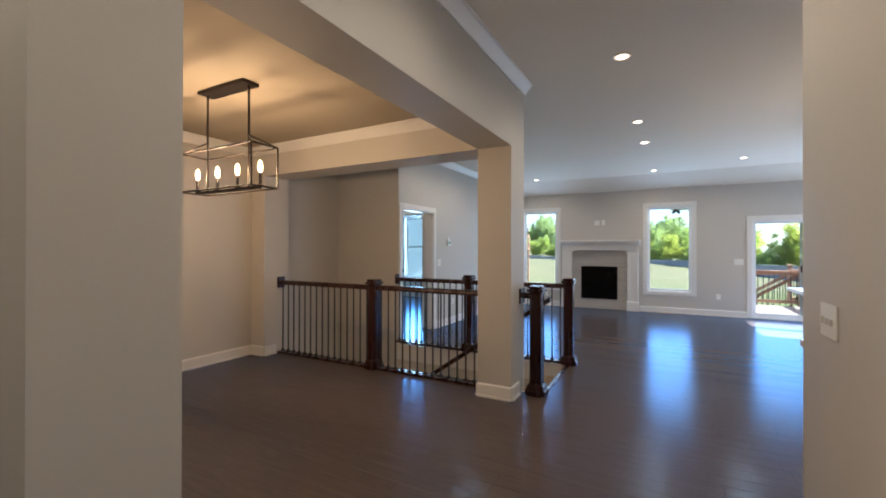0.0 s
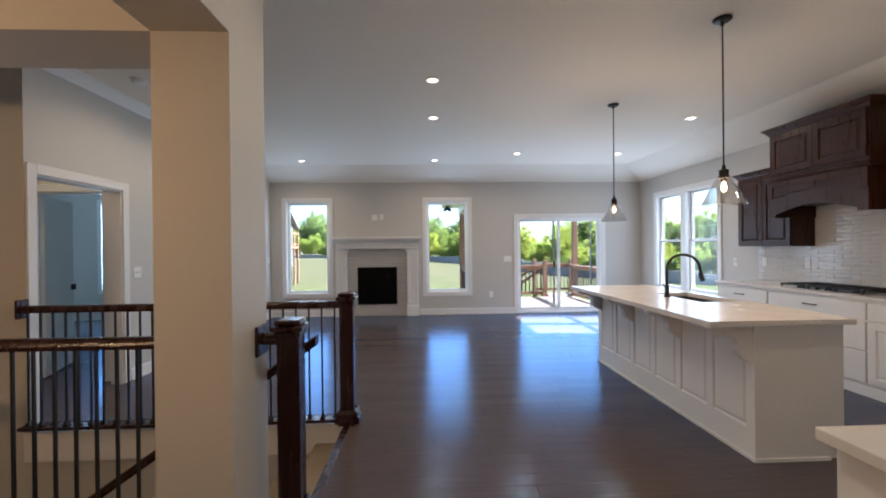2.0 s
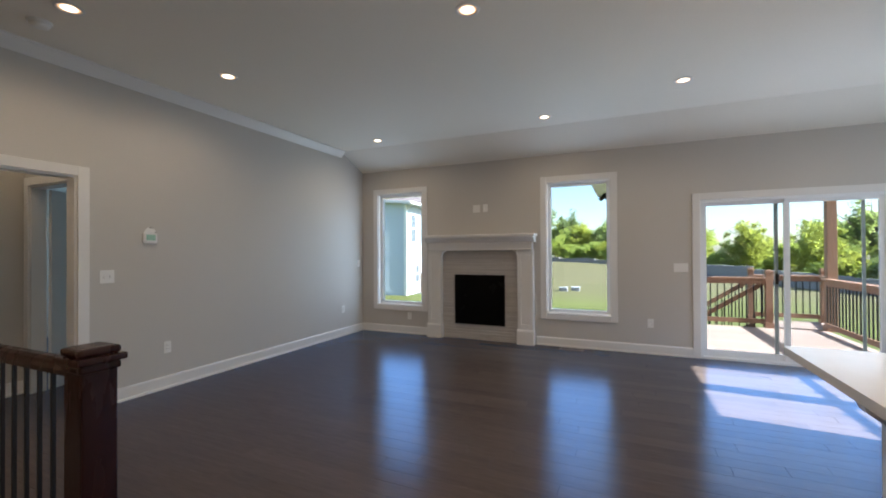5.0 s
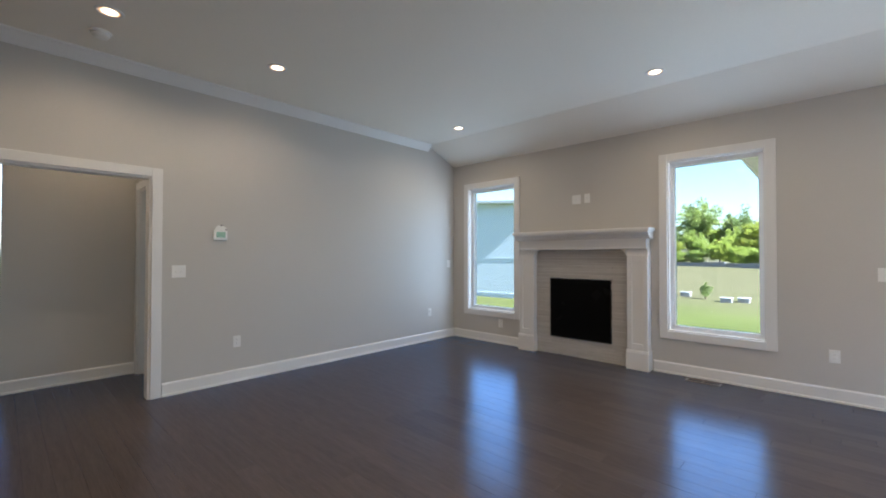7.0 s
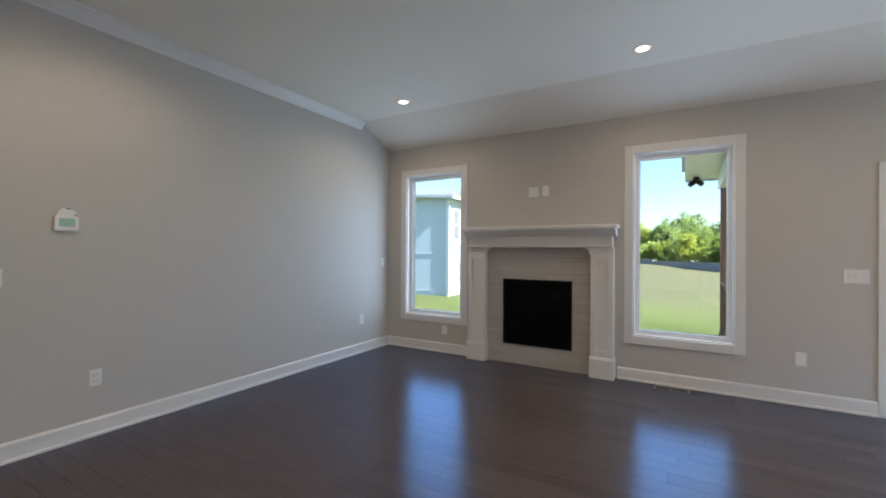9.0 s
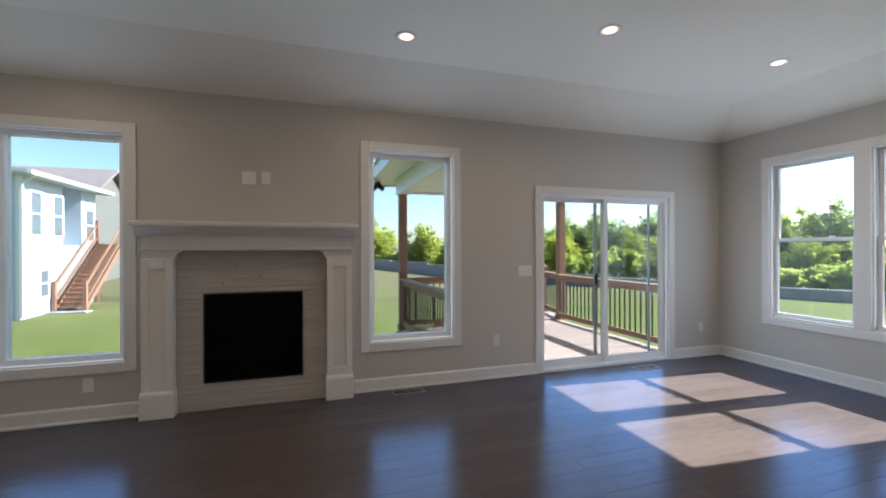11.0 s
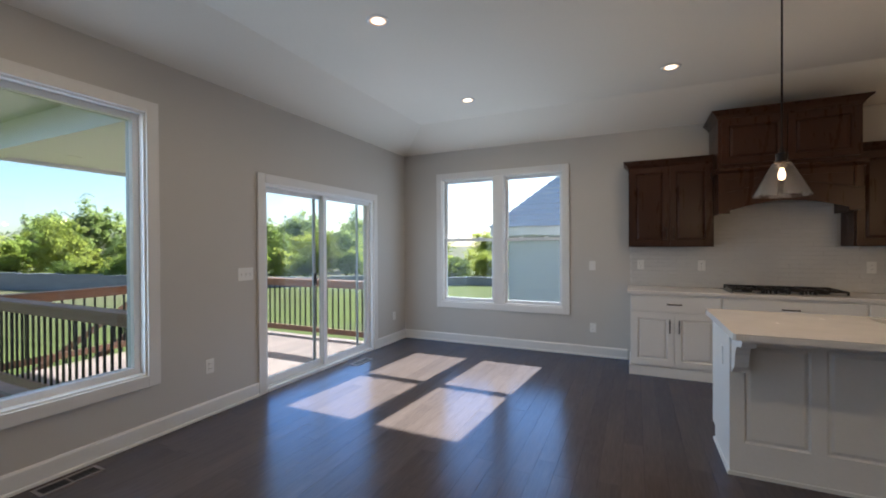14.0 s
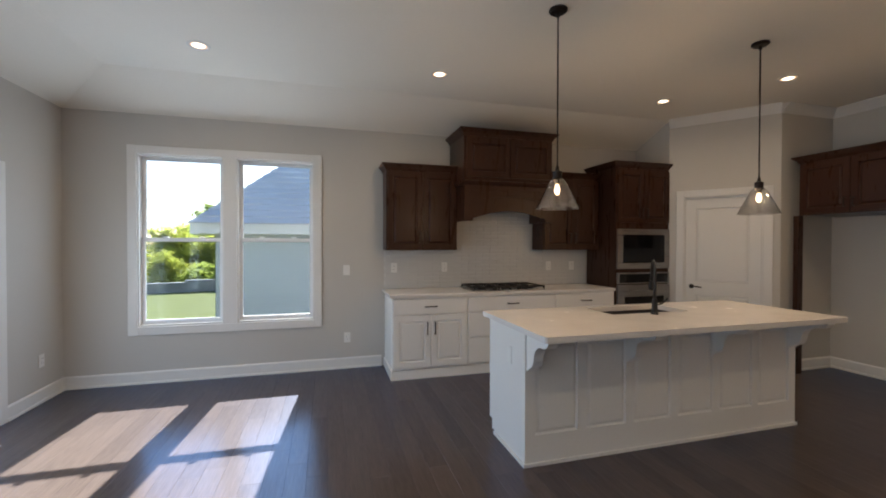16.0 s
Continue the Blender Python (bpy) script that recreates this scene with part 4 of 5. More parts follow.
corb = [(0.0, 0.885), (-0.27, 0.885), (-0.272, 0.862), (-0.255, 0.838), (-0.225, 0.826), (-0.185, 0.824), (-0.145, 0.812), (-0.115, 0.788), (-0.098, 0.755), (-0.092, 0.715), (-0.078, 0.682), (-0.055, 0.664), (-0.03, 0.652), (-0.018, 0.635), (0.0, 0.63)]
for k in range(4):
    xx = 0.045 + k * (L - 0.09) / 3
    part("bracket", prism(corb, xx - 0.035, xx + 0.035, "x"), CABW, isl)
op = part("outlet_plate", box(-0.006, 0.0, 0.20, 0.275, 0.62, 0.74, 0.002), PLATE, isl, "white outlet plate")
SX0, SX1, SY0, SY1 = 1.93, 2.27, 5.40, 6.12
it = thing("island_worktop", 1.85, 5.73, 0.885, "white quartz island top with a sink cut-out", "countertop")
TX0, TX1, TY0, TY1 = 1.37, 2.36, 4.525, 7.01
bm = bmesh.new()


def chamfered(x0, x1, y0, y1, c):
    return [(x0 + c, y0), (x1 - c, y0), (x1, y0 + c), (x1, y1 - c), (x1 - c, y1), (x0 + c, y1), (x0, y1 - c), (x0, y0 + c)]


outer = chamfered(TX0, TX1, TY0, TY1, 0.012)
hole = [(SX0, SY0), (SX1, SY0), (SX1, SY1), (SX0, SY1)]
for z, up in ((0.0, False), (0.037, True)):
    o = [bm.verts.new((a - 1.85, b - 5.73, z)) for a, b in outer]
    h = [bm.verts.new((a - 1.85, b - 5.73, z)) for a, b in hole]
    quads = [(o[0], o[1], h[1], h[0]), (o[1], o[2], h[1]), (o[2], o[3], h[2], h[1]), (o[3], o[4], h[2]), (o[4], o[5], h[3], h[2]), (o[5], o[6], h[3]), (o[6], o[7], h[0], h[3]), (o[7], o[0], h[0])]
    for q in quads:
        bm.faces.new(q if up else q[::-1])
    if z == 0:
        lo, lh = o, h
for k in range(8):
    bm.faces.new((lo[k], lo[(k + 1) % 8], o[(k + 1) % 8], o[k]))
for k in range(4):
    bm.faces.new((lh[(k + 1) % 4], lh[k], h[k], h[(k + 1) % 4]))
part("slab", bm, QUARTZ, it)
sk = thing("undermount_sink", 2.10, 5.76, 0.70, "dark undermount sink in the island", "sink")
part("basin", boxes((-0.20, -0.165, -0.39, 0.39, 0, 0.184), (0.165, 0.20, -0.39, 0.39, 0, 0.184), (-0.165, 0.165, -0.39, -0.355, 0, 0.184), (-0.165, 0.165, 0.355, 0.39, 0, 0.184), (-0.165, 0.165, -0.355, 0.355, 0, 0.02)), SINKB, sk)
part("drain", lathe([(0.045, 0.02), (0.045, 0.024), (0.02, 0.022), (0.0, 0.022)], 16), STEEL, sk, "steel drain")
fc = thing("kitchen_faucet", 1.862, 5.80, 0.922, "matt black gooseneck faucet", "faucet", rz=-38)
part("base", lathe([(0.028, 0), (0.028, 0.012), (0.022, 0.02), (0.020, 0.10), (0.017, 0.12), (0.0, 0.12)], 18), IRON, fc)
pts = [(0, 0, 0.10), (0, 0, 0.22)] + [(0.135 - 0.135 * math.cos(math.pi * k / 12), 0, 0.265 + 0.135 * math.sin(math.pi * k / 12)) for k in range(12)] + [(0.275, 0, 0.225)]
part("spout", tube(pts, 0.0125, 12), IRON, fc, smooth=True)
part("spray_head", tube([(0.270, 0, 0.24), (0.282, 0, 0.185), (0.288, 0, 0.16)], 0.021, 12), IRON, fc)
part("lever", tube([(0, -0.02, 0.075), (0, -0.05, 0.085), (-0.02, -0.085, 0.13)], 0.007), IRON, fc)

# ---- lamps ----
def pendant(x, y):
    p = thing("pendant_lamp", x, y, TOP, "bronze pendant lamp with a clear seeded glass cone", "pendant lamp", "pendants over the island")
    part("canopy", lathe([(0.0, 0.0), (0.062, 0.0), (0.062, -0.012), (0.05, -0.022), (0.012, -0.026), (0.012, -0.05), (0.0, -0.05)][::-1], 20), BRONZE, p)
    part("rod", tube([(0, 0, -0.04), (0, 0, -1.09)], 0.0055, 8), BRONZE, p)
    part("socket", lathe([(0.0, -1.185), (0.02, -1.185), (0.022, -1.16), (0.040, -1.157), (0.040, -1.151), (0.030, -1.142), (0.032, -1.10), (0.014, -1.09), (0.010, -1.06), (0.0, -1.06)], 18), BRONZE, p)
    sh = part("shade", lathe([(0.041, -1.153), (0.053, -1.165), (0.142, -1.345), (0.146, -1.35), (0.143, -1.352), (0.050, -1.168), (0.039, -1.157)], 32), LAMPGLASS, p, "clear seeded glass shade", True)
    b = part("bulb", lathe([(0.011, -1.185), (0.011, -1.197), (0.018, -1.216), (0.019, -1.234), (0.014, -1.250), (0.007, -1.257), (0.0, -1.259)][::-1], 14), PBULB, p, "glowing bulb", True)
    for o in (sh, b):
        o.visible_shadow = False
    lamp = new("pendant_light", bpy.data.lights.new("pendant_light", "POINT"))
    lamp.data.energy, lamp.data.color, lamp.data.shadow_soft_size = 1.7, (1.0, 0.62, 0.32), 0.03
    lamp.location = (x, y, TOP - 1.240)
    return p


pendant(1.755, 4.90)
pendant(1.778, 6.694)


def can_light(x, y, z=TOP, power=9):
    c = thing("recessed_light", x, y, z, "round white recessed ceiling light, lit", "ceiling light", "recessed ceiling lights")
    part("trim_ring", lathe([(0.060, 0.0), (0.062, -0.004), (0.074, -0.008), (0.086, -0.004), (0.087, 0.002), (0.060, 0.002)], 24), TRIM, c)
    part("lens", lathe([(0.0, -0.002), (0.060, -0.002), (0.060, 0.001), (0.0, 0.001)], 24), CANGLOW, c, "glowing diffuser")
    l = new("recessed_spot", bpy.data.lights.new("recessed_spot", "SPOT"))
    l.data.energy, l.data.color, l.data.spot_size, l.data.spot_blend, l.data.shadow_soft_size = power * 1.12, (1.0, 0.73, 0.46), radians(165), 0.7, 0.05
    l.matrix_world = pose(x, y, z - 0.012)
    return c


for x, y in ((-0.34, 4.01), (-0.33, 6.04), (-0.30, 7.21), (-0.23, 9.74), (-2.76, 6.07), (-2.74, 7.28), (-2.70, 9.78), (1.21, 9.19), (3.02, 9.20), (3.03, 7.19), (1.16, 3.98)):
    can_light(x, y, TOP, 4.3 if y > 9.5 else 4.6)
for x, y in ((3.05, 4.60), (2.20, 3.95)):
    can_light(x, y, TOP, 2.2)
# Unseen lights: hall row continued, plus a foyer one added to brighten the walls.
for x, y in ((-0.35, 1.97), (-0.35, -0.2), (-2.6, -0.4)):
    can_light(x, y, TOP, 8.5 if x < -2 else 6.5)
# Unseen lobby light, added to warm and brighten the wall there.
can_light(-4.3, 6.1, TOP, 3.4)

# dining chandelier
ch = thing("chandelier", -3.215, 2.345, 2.74, "black rectangular open-frame chandelier with glowing candle bulbs", "chandelier")
part("canopy", box(-0.30, 0.30, -0.075, 0.075, -0.028, 0.0, 0.006), BRONZE, ch)
for s in (-1, 1):
    part("rod", tube([(s * 0.27, 0, -0.02), (s * 0.27, 0, -0.44)], 0.009, 8), BRONZE, ch)
A, B, Z0, Z1 = 0.46, 0.12, -0.855, -0.53
for a, b in ((-A, -B), (A, -B), (A, B), (-A, B)):
    part("upright", tube([(a, b, Z0), (a, b, Z1)], 0.008, 6), BRONZE, ch)
    part("roof_bar", tube([(a, b, Z1), (0.27 if a > 0 else -0.27, 0, -0.43)], 0.007, 6), BRONZE, ch)
for z in (Z0, Z1):
    part("frame_bar", tube([(-A, -B, z), (A, -B, z), (A, B, z), (-A, B, z), (-A, -B, z)], 0.008, 6), BRONZE, ch)
for s in (-1, 1):
    part("hanger", tube([(s * 0.27, 0, -0.43), (s * 0.27, 0, -0.855)], 0.007, 6), BRONZE, ch)
part("bottom_bar", boxes((-0.40, 0.40, -0.02, 0.02, -0.865, -0.845)), BRONZE, ch)
for x in (-0.41, -0.13, 0.13, 0.41):
    part("candle", lathe([(0.022, -0.850), (0.022, -0.835), (0.012, -0.830), (0.012, -0.740), (0.0, -0.740)], 10, x, 0), BRONZE, ch)
    b = part("bulb", lathe([(0.0, -0.640), (0.012, -0.655), (0.019, -0.690), (0.016, -0.725), (0.009, -0.740)], 12, x, 0), BULB, ch, "glowing candle bulb", True)
    b.visible_shadow = False
    lm = new("candle_light", bpy.data.lights.new("candle_light", "POINT"))
    lm.data.energy, lm.data.color, lm.data.shadow_soft_size = 2.3, (1.0, 0.58, 0.27), 0.03
    lm.location = (-3.215 + x, 2.345, 2.74 - 0.70)

# ---- small fittings ----
def plate(name, x, y, z, rz, label, category, w=0.075, h=0.118, toggles=0, sockets=0, group=""):
    """A wall plate; it lies in the x-z plane with its face to -y before the turn rz."""
    t = thing(name, x, y, z, label, category, group, rz)
    part("cover", box(-w / 2, w / 2, -0.006, 0, -h / 2, h / 2, 0.003), PLATE, t)
    for k in range(toggles):
        xx = (k - (toggles - 1) / 2) * 0.046
        part("toggle", box(xx - 0.0055, xx + 0.0055, -0.016, -0.006, -0.012, 0.010, 0.002), PLATE, t)
    for k in range(sockets):
        zz = (k - (sockets - 1) / 2) * 0.04
        part("socket", box(-0.017, 0.017, -0.009, -0.006, zz - 0.014, zz + 0.014, 0.004), PLATE, t)
        for s in (-0.006, 0.006):
            part("slot", boxes((s - 0.001, s + 0.001, -0.0095, -0.009, zz - 0.004, zz + 0.006)), GAP, t)
    return t


OUT = "white wall outlet with two sockets above the baseboard"
N_, E_, W_ = 0, -90, 90
for x, z in ((0.975, 0.411), (-2.687, 0.30), (3.90, 0.38)):
    plate("wall_outlet", x, FAR, z, N_, OUT, "outlet", sockets=2, group="wall outlets")
for y, z in ((7.275, 0.419), (10.156, 0.438)):
    plate("wall_outlet", WEST, y, z, W_, OUT, "outlet", sockets=2, group="wall outlets")
plate("wall_outlet", EAST, 7.98, 0.36, E_, OUT, "outlet", sockets=2, group="wall outlets")
plate("tv_outlet", -1.475, FAR, 2.06, N_, "white double outlet plate above the mantel", "outlet", w=0.118, sockets=1)
plate("cable_plate", -1.33, FAR, 2.065, N_, "white cable plate above the mantel", "wall plate", sockets=1)
plate("light_switch", 1.335, FAR, 1.16, N_, "white three-gang switch plate beside the patio door", "light switch", w=0.165, toggles=3)
plate("light_switch", WEST, 6.735, 1.17, W_, "white two-gang switch plate beside the doorway", "light switch", w=0.118, toggles=2)
plate("light_switch", WEST, 10.593, 1.189, W_, "white single switch near the corner window", "light switch", toggles=1)
plate("light_switch", EAST, 7.985, 1.15, E_, "white single switch beside the kitchen cabinets", "light switch", toggles=1)
plate("light_switch", 0.495, 2.095, 1.147, E_ + 180 + 180, "white three-gang switch plate in the hallway", "light switch", w=0.165, h=0.118, toggles=3)
for y in (7.43, 6.80, 5.35, 5.0):
    plate("wall_outlet", EAST - 0.014, y, 1.17, E_, "white outlet in the tiled backsplash", "outlet", sockets=2, group="backsplash outlets")
plate("wall_outlet", 2.05, 2.42, 0.52, 180, "white water box plate in the fridge space", "wall plate", w=0.13, h=0.13)

th = thing("thermostat", WEST, 7.10, 1.53, "white thermostat with a green display and a paper tag", "thermostat", rz=90)
part("body", box(-0.065, 0.065, -0.025, 0, -0.05, 0.05, 0.006), PLATE, th)
part("display", boxes((-0.04, 0.045, -0.027, -0.025, -0.022, 0.035)), material("green_display", (0.30, 0.48, 0.36), 0.25), th, "pale green display")
part("tag", prism([(-0.05, 0.05), (0.05, 0.05), (0.062, 0.075), (0.035, 0.10), (-0.01, 0.108), (-0.04, 0.085)], -0.006, -0.003, "y"), PLATE, th, "white paper tag")

part("mark", boxes((0.0, 0.032, -0.0065, -0.006, 0.100, 0.106)), GAP, th, "dark pencil mark")
part("mark", boxes((0.048, 0.060, -0.0065, -0.006, 0.058, 0.064)), GAP, th, "dark pencil mark")
sm = thing("smoke_detector", -3.15, 6.07, TOP, "round white smoke detector on the ceiling", "smoke detector")
part("base", lathe([(0.0, -0.016), (0.07, -0.016), (0.072, 0.0), (0.0, 0.0)], 24), PLATE, sm)
part("cover", lathe([(0.0, -0.046), (0.03, -0.046), (0.052, -0.038), (0.06, -0.016), (0.0, -0.016)], 24), PLATE, sm, "", True)


def floor_vent(x, y, label):
    v = thing("floor_vent", x, y, 0.0, label, "floor vent", "floor vents")
    part("frame", boxes((-0.16, 0.16, -0.06, -0.042, 0, 0.006), (-0.16, 0.16, 0.042, 0.06, 0, 0.006), (-0.16, -0.14, -0.042, 0.042, 0, 0.006), (0.14, 0.16, -0.042, 0.042, 0, 0.006), (-0.005, 0.005, -0.042, 0.042, 0, 0.005)), VENTM, v)
    part("well", boxes((-0.14, 0.14, -0.042, 0.042, 0.0, 0.0015)), FIREB, v)
    for k in range(10):
        a = -0.13 + k * 0.028
        part("slat", boxes((a, a + 0.005, -0.042, 0.042, 0.0015, 0.0030)), IRON, v)


floor_vent(-0.03, 10.60, "taupe-framed floor vent with dark slots below the window")
floor_vent(2.81, 10.52, "taupe-framed floor vent with dark slots below the patio door")

# tiled backsplash
bs = thing("backsplash", EAST, 6.15, 0.916, "glossy white hand-made subway tile backsplash", "backsplash")
part("grout_bed", boxes((-0.006, -0.001, -1.38, 1.40, 0.0, 0.468), (-0.006, -0.001, -0.54, 0.54, 0.468, 1.0)), GROUT, bs)
rt = random.Random(3)
TW, TH = 0.19, 0.0468
tile_meshes = []
for k in range(9):
    bmt = bmesh.new()
    t = [bmt.verts.new((-0.006, a, b)) for a, b in ((0.001, 0.001), (TW - 0.001, 0.001), (TW - 0.001, TH - 0.001), (0.001, TH - 0.001))]
    f = [bmt.verts.new((-0.0085 - rt.uniform(0, 0.0036), a, b)) for a, b in ((0.0025, 0.0025), (TW - 0.0025, 0.0025), (TW - 0.0025, TH - 0.0025), (0.0025, TH - 0.0025))]
    c = bmt.verts.new((-0.0112 - rt.uniform(0, 0.001), TW * rt.uniform(0.35, 0.65), TH / 2))
    for j in range(4):
        bmt.faces.new((t[(j + 1) % 4], t[j], f[j], f[(j + 1) % 4]))
        bmt.faces.new((f[(j + 1) % 4], f[j], c))
    bmesh.ops.recalc_face_normals(bmt, faces=bmt.faces[:])
    me = bpy.data.meshes.new("tile")
    bmt.to_mesh(me)
    bmt.free()
    me.materials.append(TILEW)
    tile_meshes.append(me)
for r in range(21):
    lo, hi = (-1.38, 1.40) if r < 10 else (-0.54, 0.54)
    yy = lo - (TW / 2 if r % 2 else 0)
    while yy < hi - 0.02:
        a, b = max(yy, lo), min(yy + TW, hi)
        if b - a > 0.03:
            ob = shared("tile", rt.choice(tile_meshes), bs, 0, a, r * TH)
            ob.scale = (1, (b - a) / TW, 1)
        yy += TW

# ---- outside: ground ----
def smooth(v):
    v = min(max(v, 0.0), 1.0)
    return v * v * (3 - 2 * v)


def ground_z(x, y):
    """The lawn: lowest beside the house, rising to the north and a little to the west."""
    rise = 1.6 * smooth((y - 18) / 46) * smooth((18 - x) / 24)
    side = 0.32 * smooth((-4.0 - x) / 6) * smooth((y - 12) / 10)
    return -1.45 + max(rise, side) + 0.08 * noise.noise((x * 0.07, y * 0.07, 0))


bm = bmesh.new()
N = 70
xs = [-2500, -600, -200] + [-120 + 240 * k / N for k in range(N + 1)] + [200, 600, 2500]
ys = [-2500, -300, -60] + [-30 + 160 * k / N for k in range(N + 1)] + [300, 700, 3000]
grid = [[bm.verts.new((x, y, ground_z(x, y))) for x in xs] for y in ys]
for j in range(len(ys) - 1):
    for i in range(len(xs) - 1):
        bm.faces.new((grid[j][i], grid[j][i + 1], grid[j + 1][i + 1], grid[j + 1][i]))
structure("ground", bm, GRASS, "mown lawn rising gently away from the house", "lawn")

# ---- deck ----
DX0, DX1, DY0, DY1, DZ = 0.60, 3.95, FAR + 0.17, 14.15, -0.06
dk = thing("deck", 2.2, 12.5, DZ, "cedar-stained wooden deck boards outside the patio door", "deck")
nb = int((DY1 - DY0) / 0.142)
for k in range(nb):
    y = DY0 + k * 0.142 - 12.5
    part("board", boxes((DX0 - 2.2, DX1 - 2.2, y, y + 0.136, -0.035, 0)), DECK, dk)
for k in range(7):
    part("landing_board", boxes((3.15 - 2.2, DX1 + 0.35 - 2.2, DY1 - 12.5 + k * 0.142, DY1 - 12.5 + k * 0.142 + 0.136, -0.035, 0)), DECK, dk)
part("rim_joist", boxes((DX0 - 2.2, DX1 - 2.2, DY1 - 12.54, DY1 - 12.5, -0.27, -0.036)), CEDAR, dk)
part("rim_joist", boxes((DX0 - 2.24, DX0 - 2.2, DY0 - 12.5, DY1 - 12.5, -0.27, -0.036)), CEDAR, dk)
for x in (DX0 + 0.1, DX1 - 0.1):
    part("support_post", boxes((x - 2.27, x - 2.13, 1.4, 1.54, ground_z(x, 14) - DZ - 0.1, -0.27)), CEDAR, dk)


def deck_post(x, y, top, s=0.05, label="square cedar deck post with a cap"):
    p = thing("deck_post", x, y, DZ, label, "deck post", "cedar deck posts")
    part("shaft", box(-s, s, -s, s, 0.0, top, 0.004), CEDAR, p)
    part("foot_trim", box(-s - 0.02, s + 0.02, -s - 0.02, s + 0.02, 0.0, 0.10, 0.006), CEDAR, p)
    if top < 1.5:
        part("cap", box(-s - 0.012, s + 0.012, -s - 0.012, s + 0.012, top, top + 0.03, 0.006), CEDAR, p)
        part("cap_top", box(-s + 0.005, s - 0.005, -s + 0.005, s - 0.005, top + 0.03, top + 0.055, 0.012), CEDAR, p)


DB = bpy.data.meshes.new("deck_baluster")
bm = box(-0.009, 0.009, -0.009, 0.009, 0.0, 0.74)
bm.to_mesh(DB)
bm.free()
DB.materials.append(IRON)


def deck_rail(x0, y0, x1, y1, label="cedar deck rail with black metal balusters"):
    d = Vector((x1 - x0, y1 - y0, 0))
    n = d.length
    r = thing("deck_railing", x0, y0, DZ, label, "railing", "deck railings", math.degrees(math.atan2(d.y, d.x)))
    part("cap_rail", box(0, n, -0.07, 0.07, 0.90, 0.935, 0.005), CEDAR, r)
    part("top_rail", box(0, n, -0.02, 0.02, 0.81, 0.90, 0.003), CEDAR, r)
    part("bottom_rail", box(0, n, -0.02, 0.02, 0.07, 0.155, 0.003), CEDAR, r)
    c = max(1, round(n / 0.115))
    for k in range(c):
        shared("baluster", DB, r, (k + 0.5) * n / c, 0, 0.10)


deck_post(0.66, 14.05, 2.46, 0.07, "tall square cedar porch post")
deck_post(4.00, 14.05, 2.46, 0.07, "tall square cedar porch post")
deck_post(3.10, 14.05, 1.02, 0.055)
deck_post(3.05, 15.05, 1.02)
deck_post(4.25, 15.10, 1.02)
deck_rail(0.73, 14.05, 3.045, 14.05)
deck_rail(0.66, DY0, 0.66, 13.98)
deck_rail(3.90, DY0, 3.90, 13.98)
deck_rail(4.05, 14.1, 4.25, 15.05)
deck_rail(3.10, 15.10, 4.20, 15.10)

dst = thing("deck_stairs", 3.12, 14.6, DZ, "cedar stairs leading down from the deck to the lawn", "stairs")
for k in range(7):
    part("tread", boxes((-0.28 * (k + 1), -0.28 * k + 0.02, -0.45, 0.45, -0.19 * (k + 1) - 0.04, -0.19 * (k + 1))), DECK, dst)
for s in (-0.47, 0.43):
    part("stringer", prism([(0.0, -0.02), (-2.0, -0.02 - 1.36), (-2.0, -0.30 - 1.36), (0.0, -0.30)], s, s + 0.04, "y"), CEDAR, dst)
    part("stair_rail", prism([(0.0, 0.92), (-1.9, 0.92 - 1.29), (-1.9, 0.82 - 1.29), (0.0, 0.82)], s, s + 0.04, "y"), CEDAR, dst)
    for k in range(15):
        shared("baluster", DB, dst, -0.1 - 0.12 * k, s + 0.02, 0.10 - 0.08 * k)

# ---- porch roof ----
pr = thing("porch_roof", 2.3, 12.5, 2.40, "white porch ceiling with beams and a hipped overhang", "porch roof")
PW0, PW1, PY1 = 0.56 - 2.3, 4.12 - 2.3, 14.17 - 12.5
part("side_beam", boxes((PW0, PW0 + 0.2, DY0 - 12.5, PY1, 0.0, 0.26)), VINYL, pr)
part("side_beam", boxes((PW1 - 0.2, PW1, DY0 - 12.5, PY1, 0.0, 0.26)), VINYL, pr)
part("front_beam", boxes((PW0 + 0.2, PW1 - 0.2, PY1 - 0.06, PY1, 0.03, 0.26)), VINYL, pr)
part("inner_ceiling", boxes((PW0 + 0.2, PW1 - 0.2, DY0 - 12.5, PY1 - 0.06, 0.075, 0.10)), VINYL, pr)
for x, y in ((1.25, 13.45), (2.15, 13.45), (3.05, 13.45)):
    part("soffit_light", lathe([(0.0, 0.066), (0.06, 0.066), (0.075, 0.070), (0.075, 0.075), (0.0, 0.075)], 18, x - 2.3, y - 12.5), PLATE, pr, "white recessed porch light")
part("ceiling_boards", boxes((PW0 - 0.45, PW1 + 0.35, DY0 - 12.5, PY1 + 0.45, 0.262, 0.29)), VINYL, pr)
part("fascia", boxes((PW0 - 0.47, PW0 - 0.45, DY0 - 12.5, PY1 + 0.47, 0.22, 0.42), (PW0 - 0.45, PW1 + 0.37, PY1 + 0.45, PY1 + 0.47, 0.22, 0.42)), VINYL, pr)
bm = bmesh.new()
a, b, y0, y1 = PW0 - 0.52, PW1 + 0.42, DY0 - 12.5, PY1 + 0.52
v = [bm.verts.new(p) for p in ((a, y0, 0.42), (a, y1, 0.42), (b, y1, 0.42), (b, y0, 0.42), ((a + b) / 2, y0, 1.6), ((a + b) / 2, y1 - 2.2, 1.6))]
for f in ((0, 1, 5, 4), (1, 2, 5), (2, 3, 4, 5), (0, 3, 2, 1), (3, 0, 4)):
    bm.faces.new([v[i] for i in f])
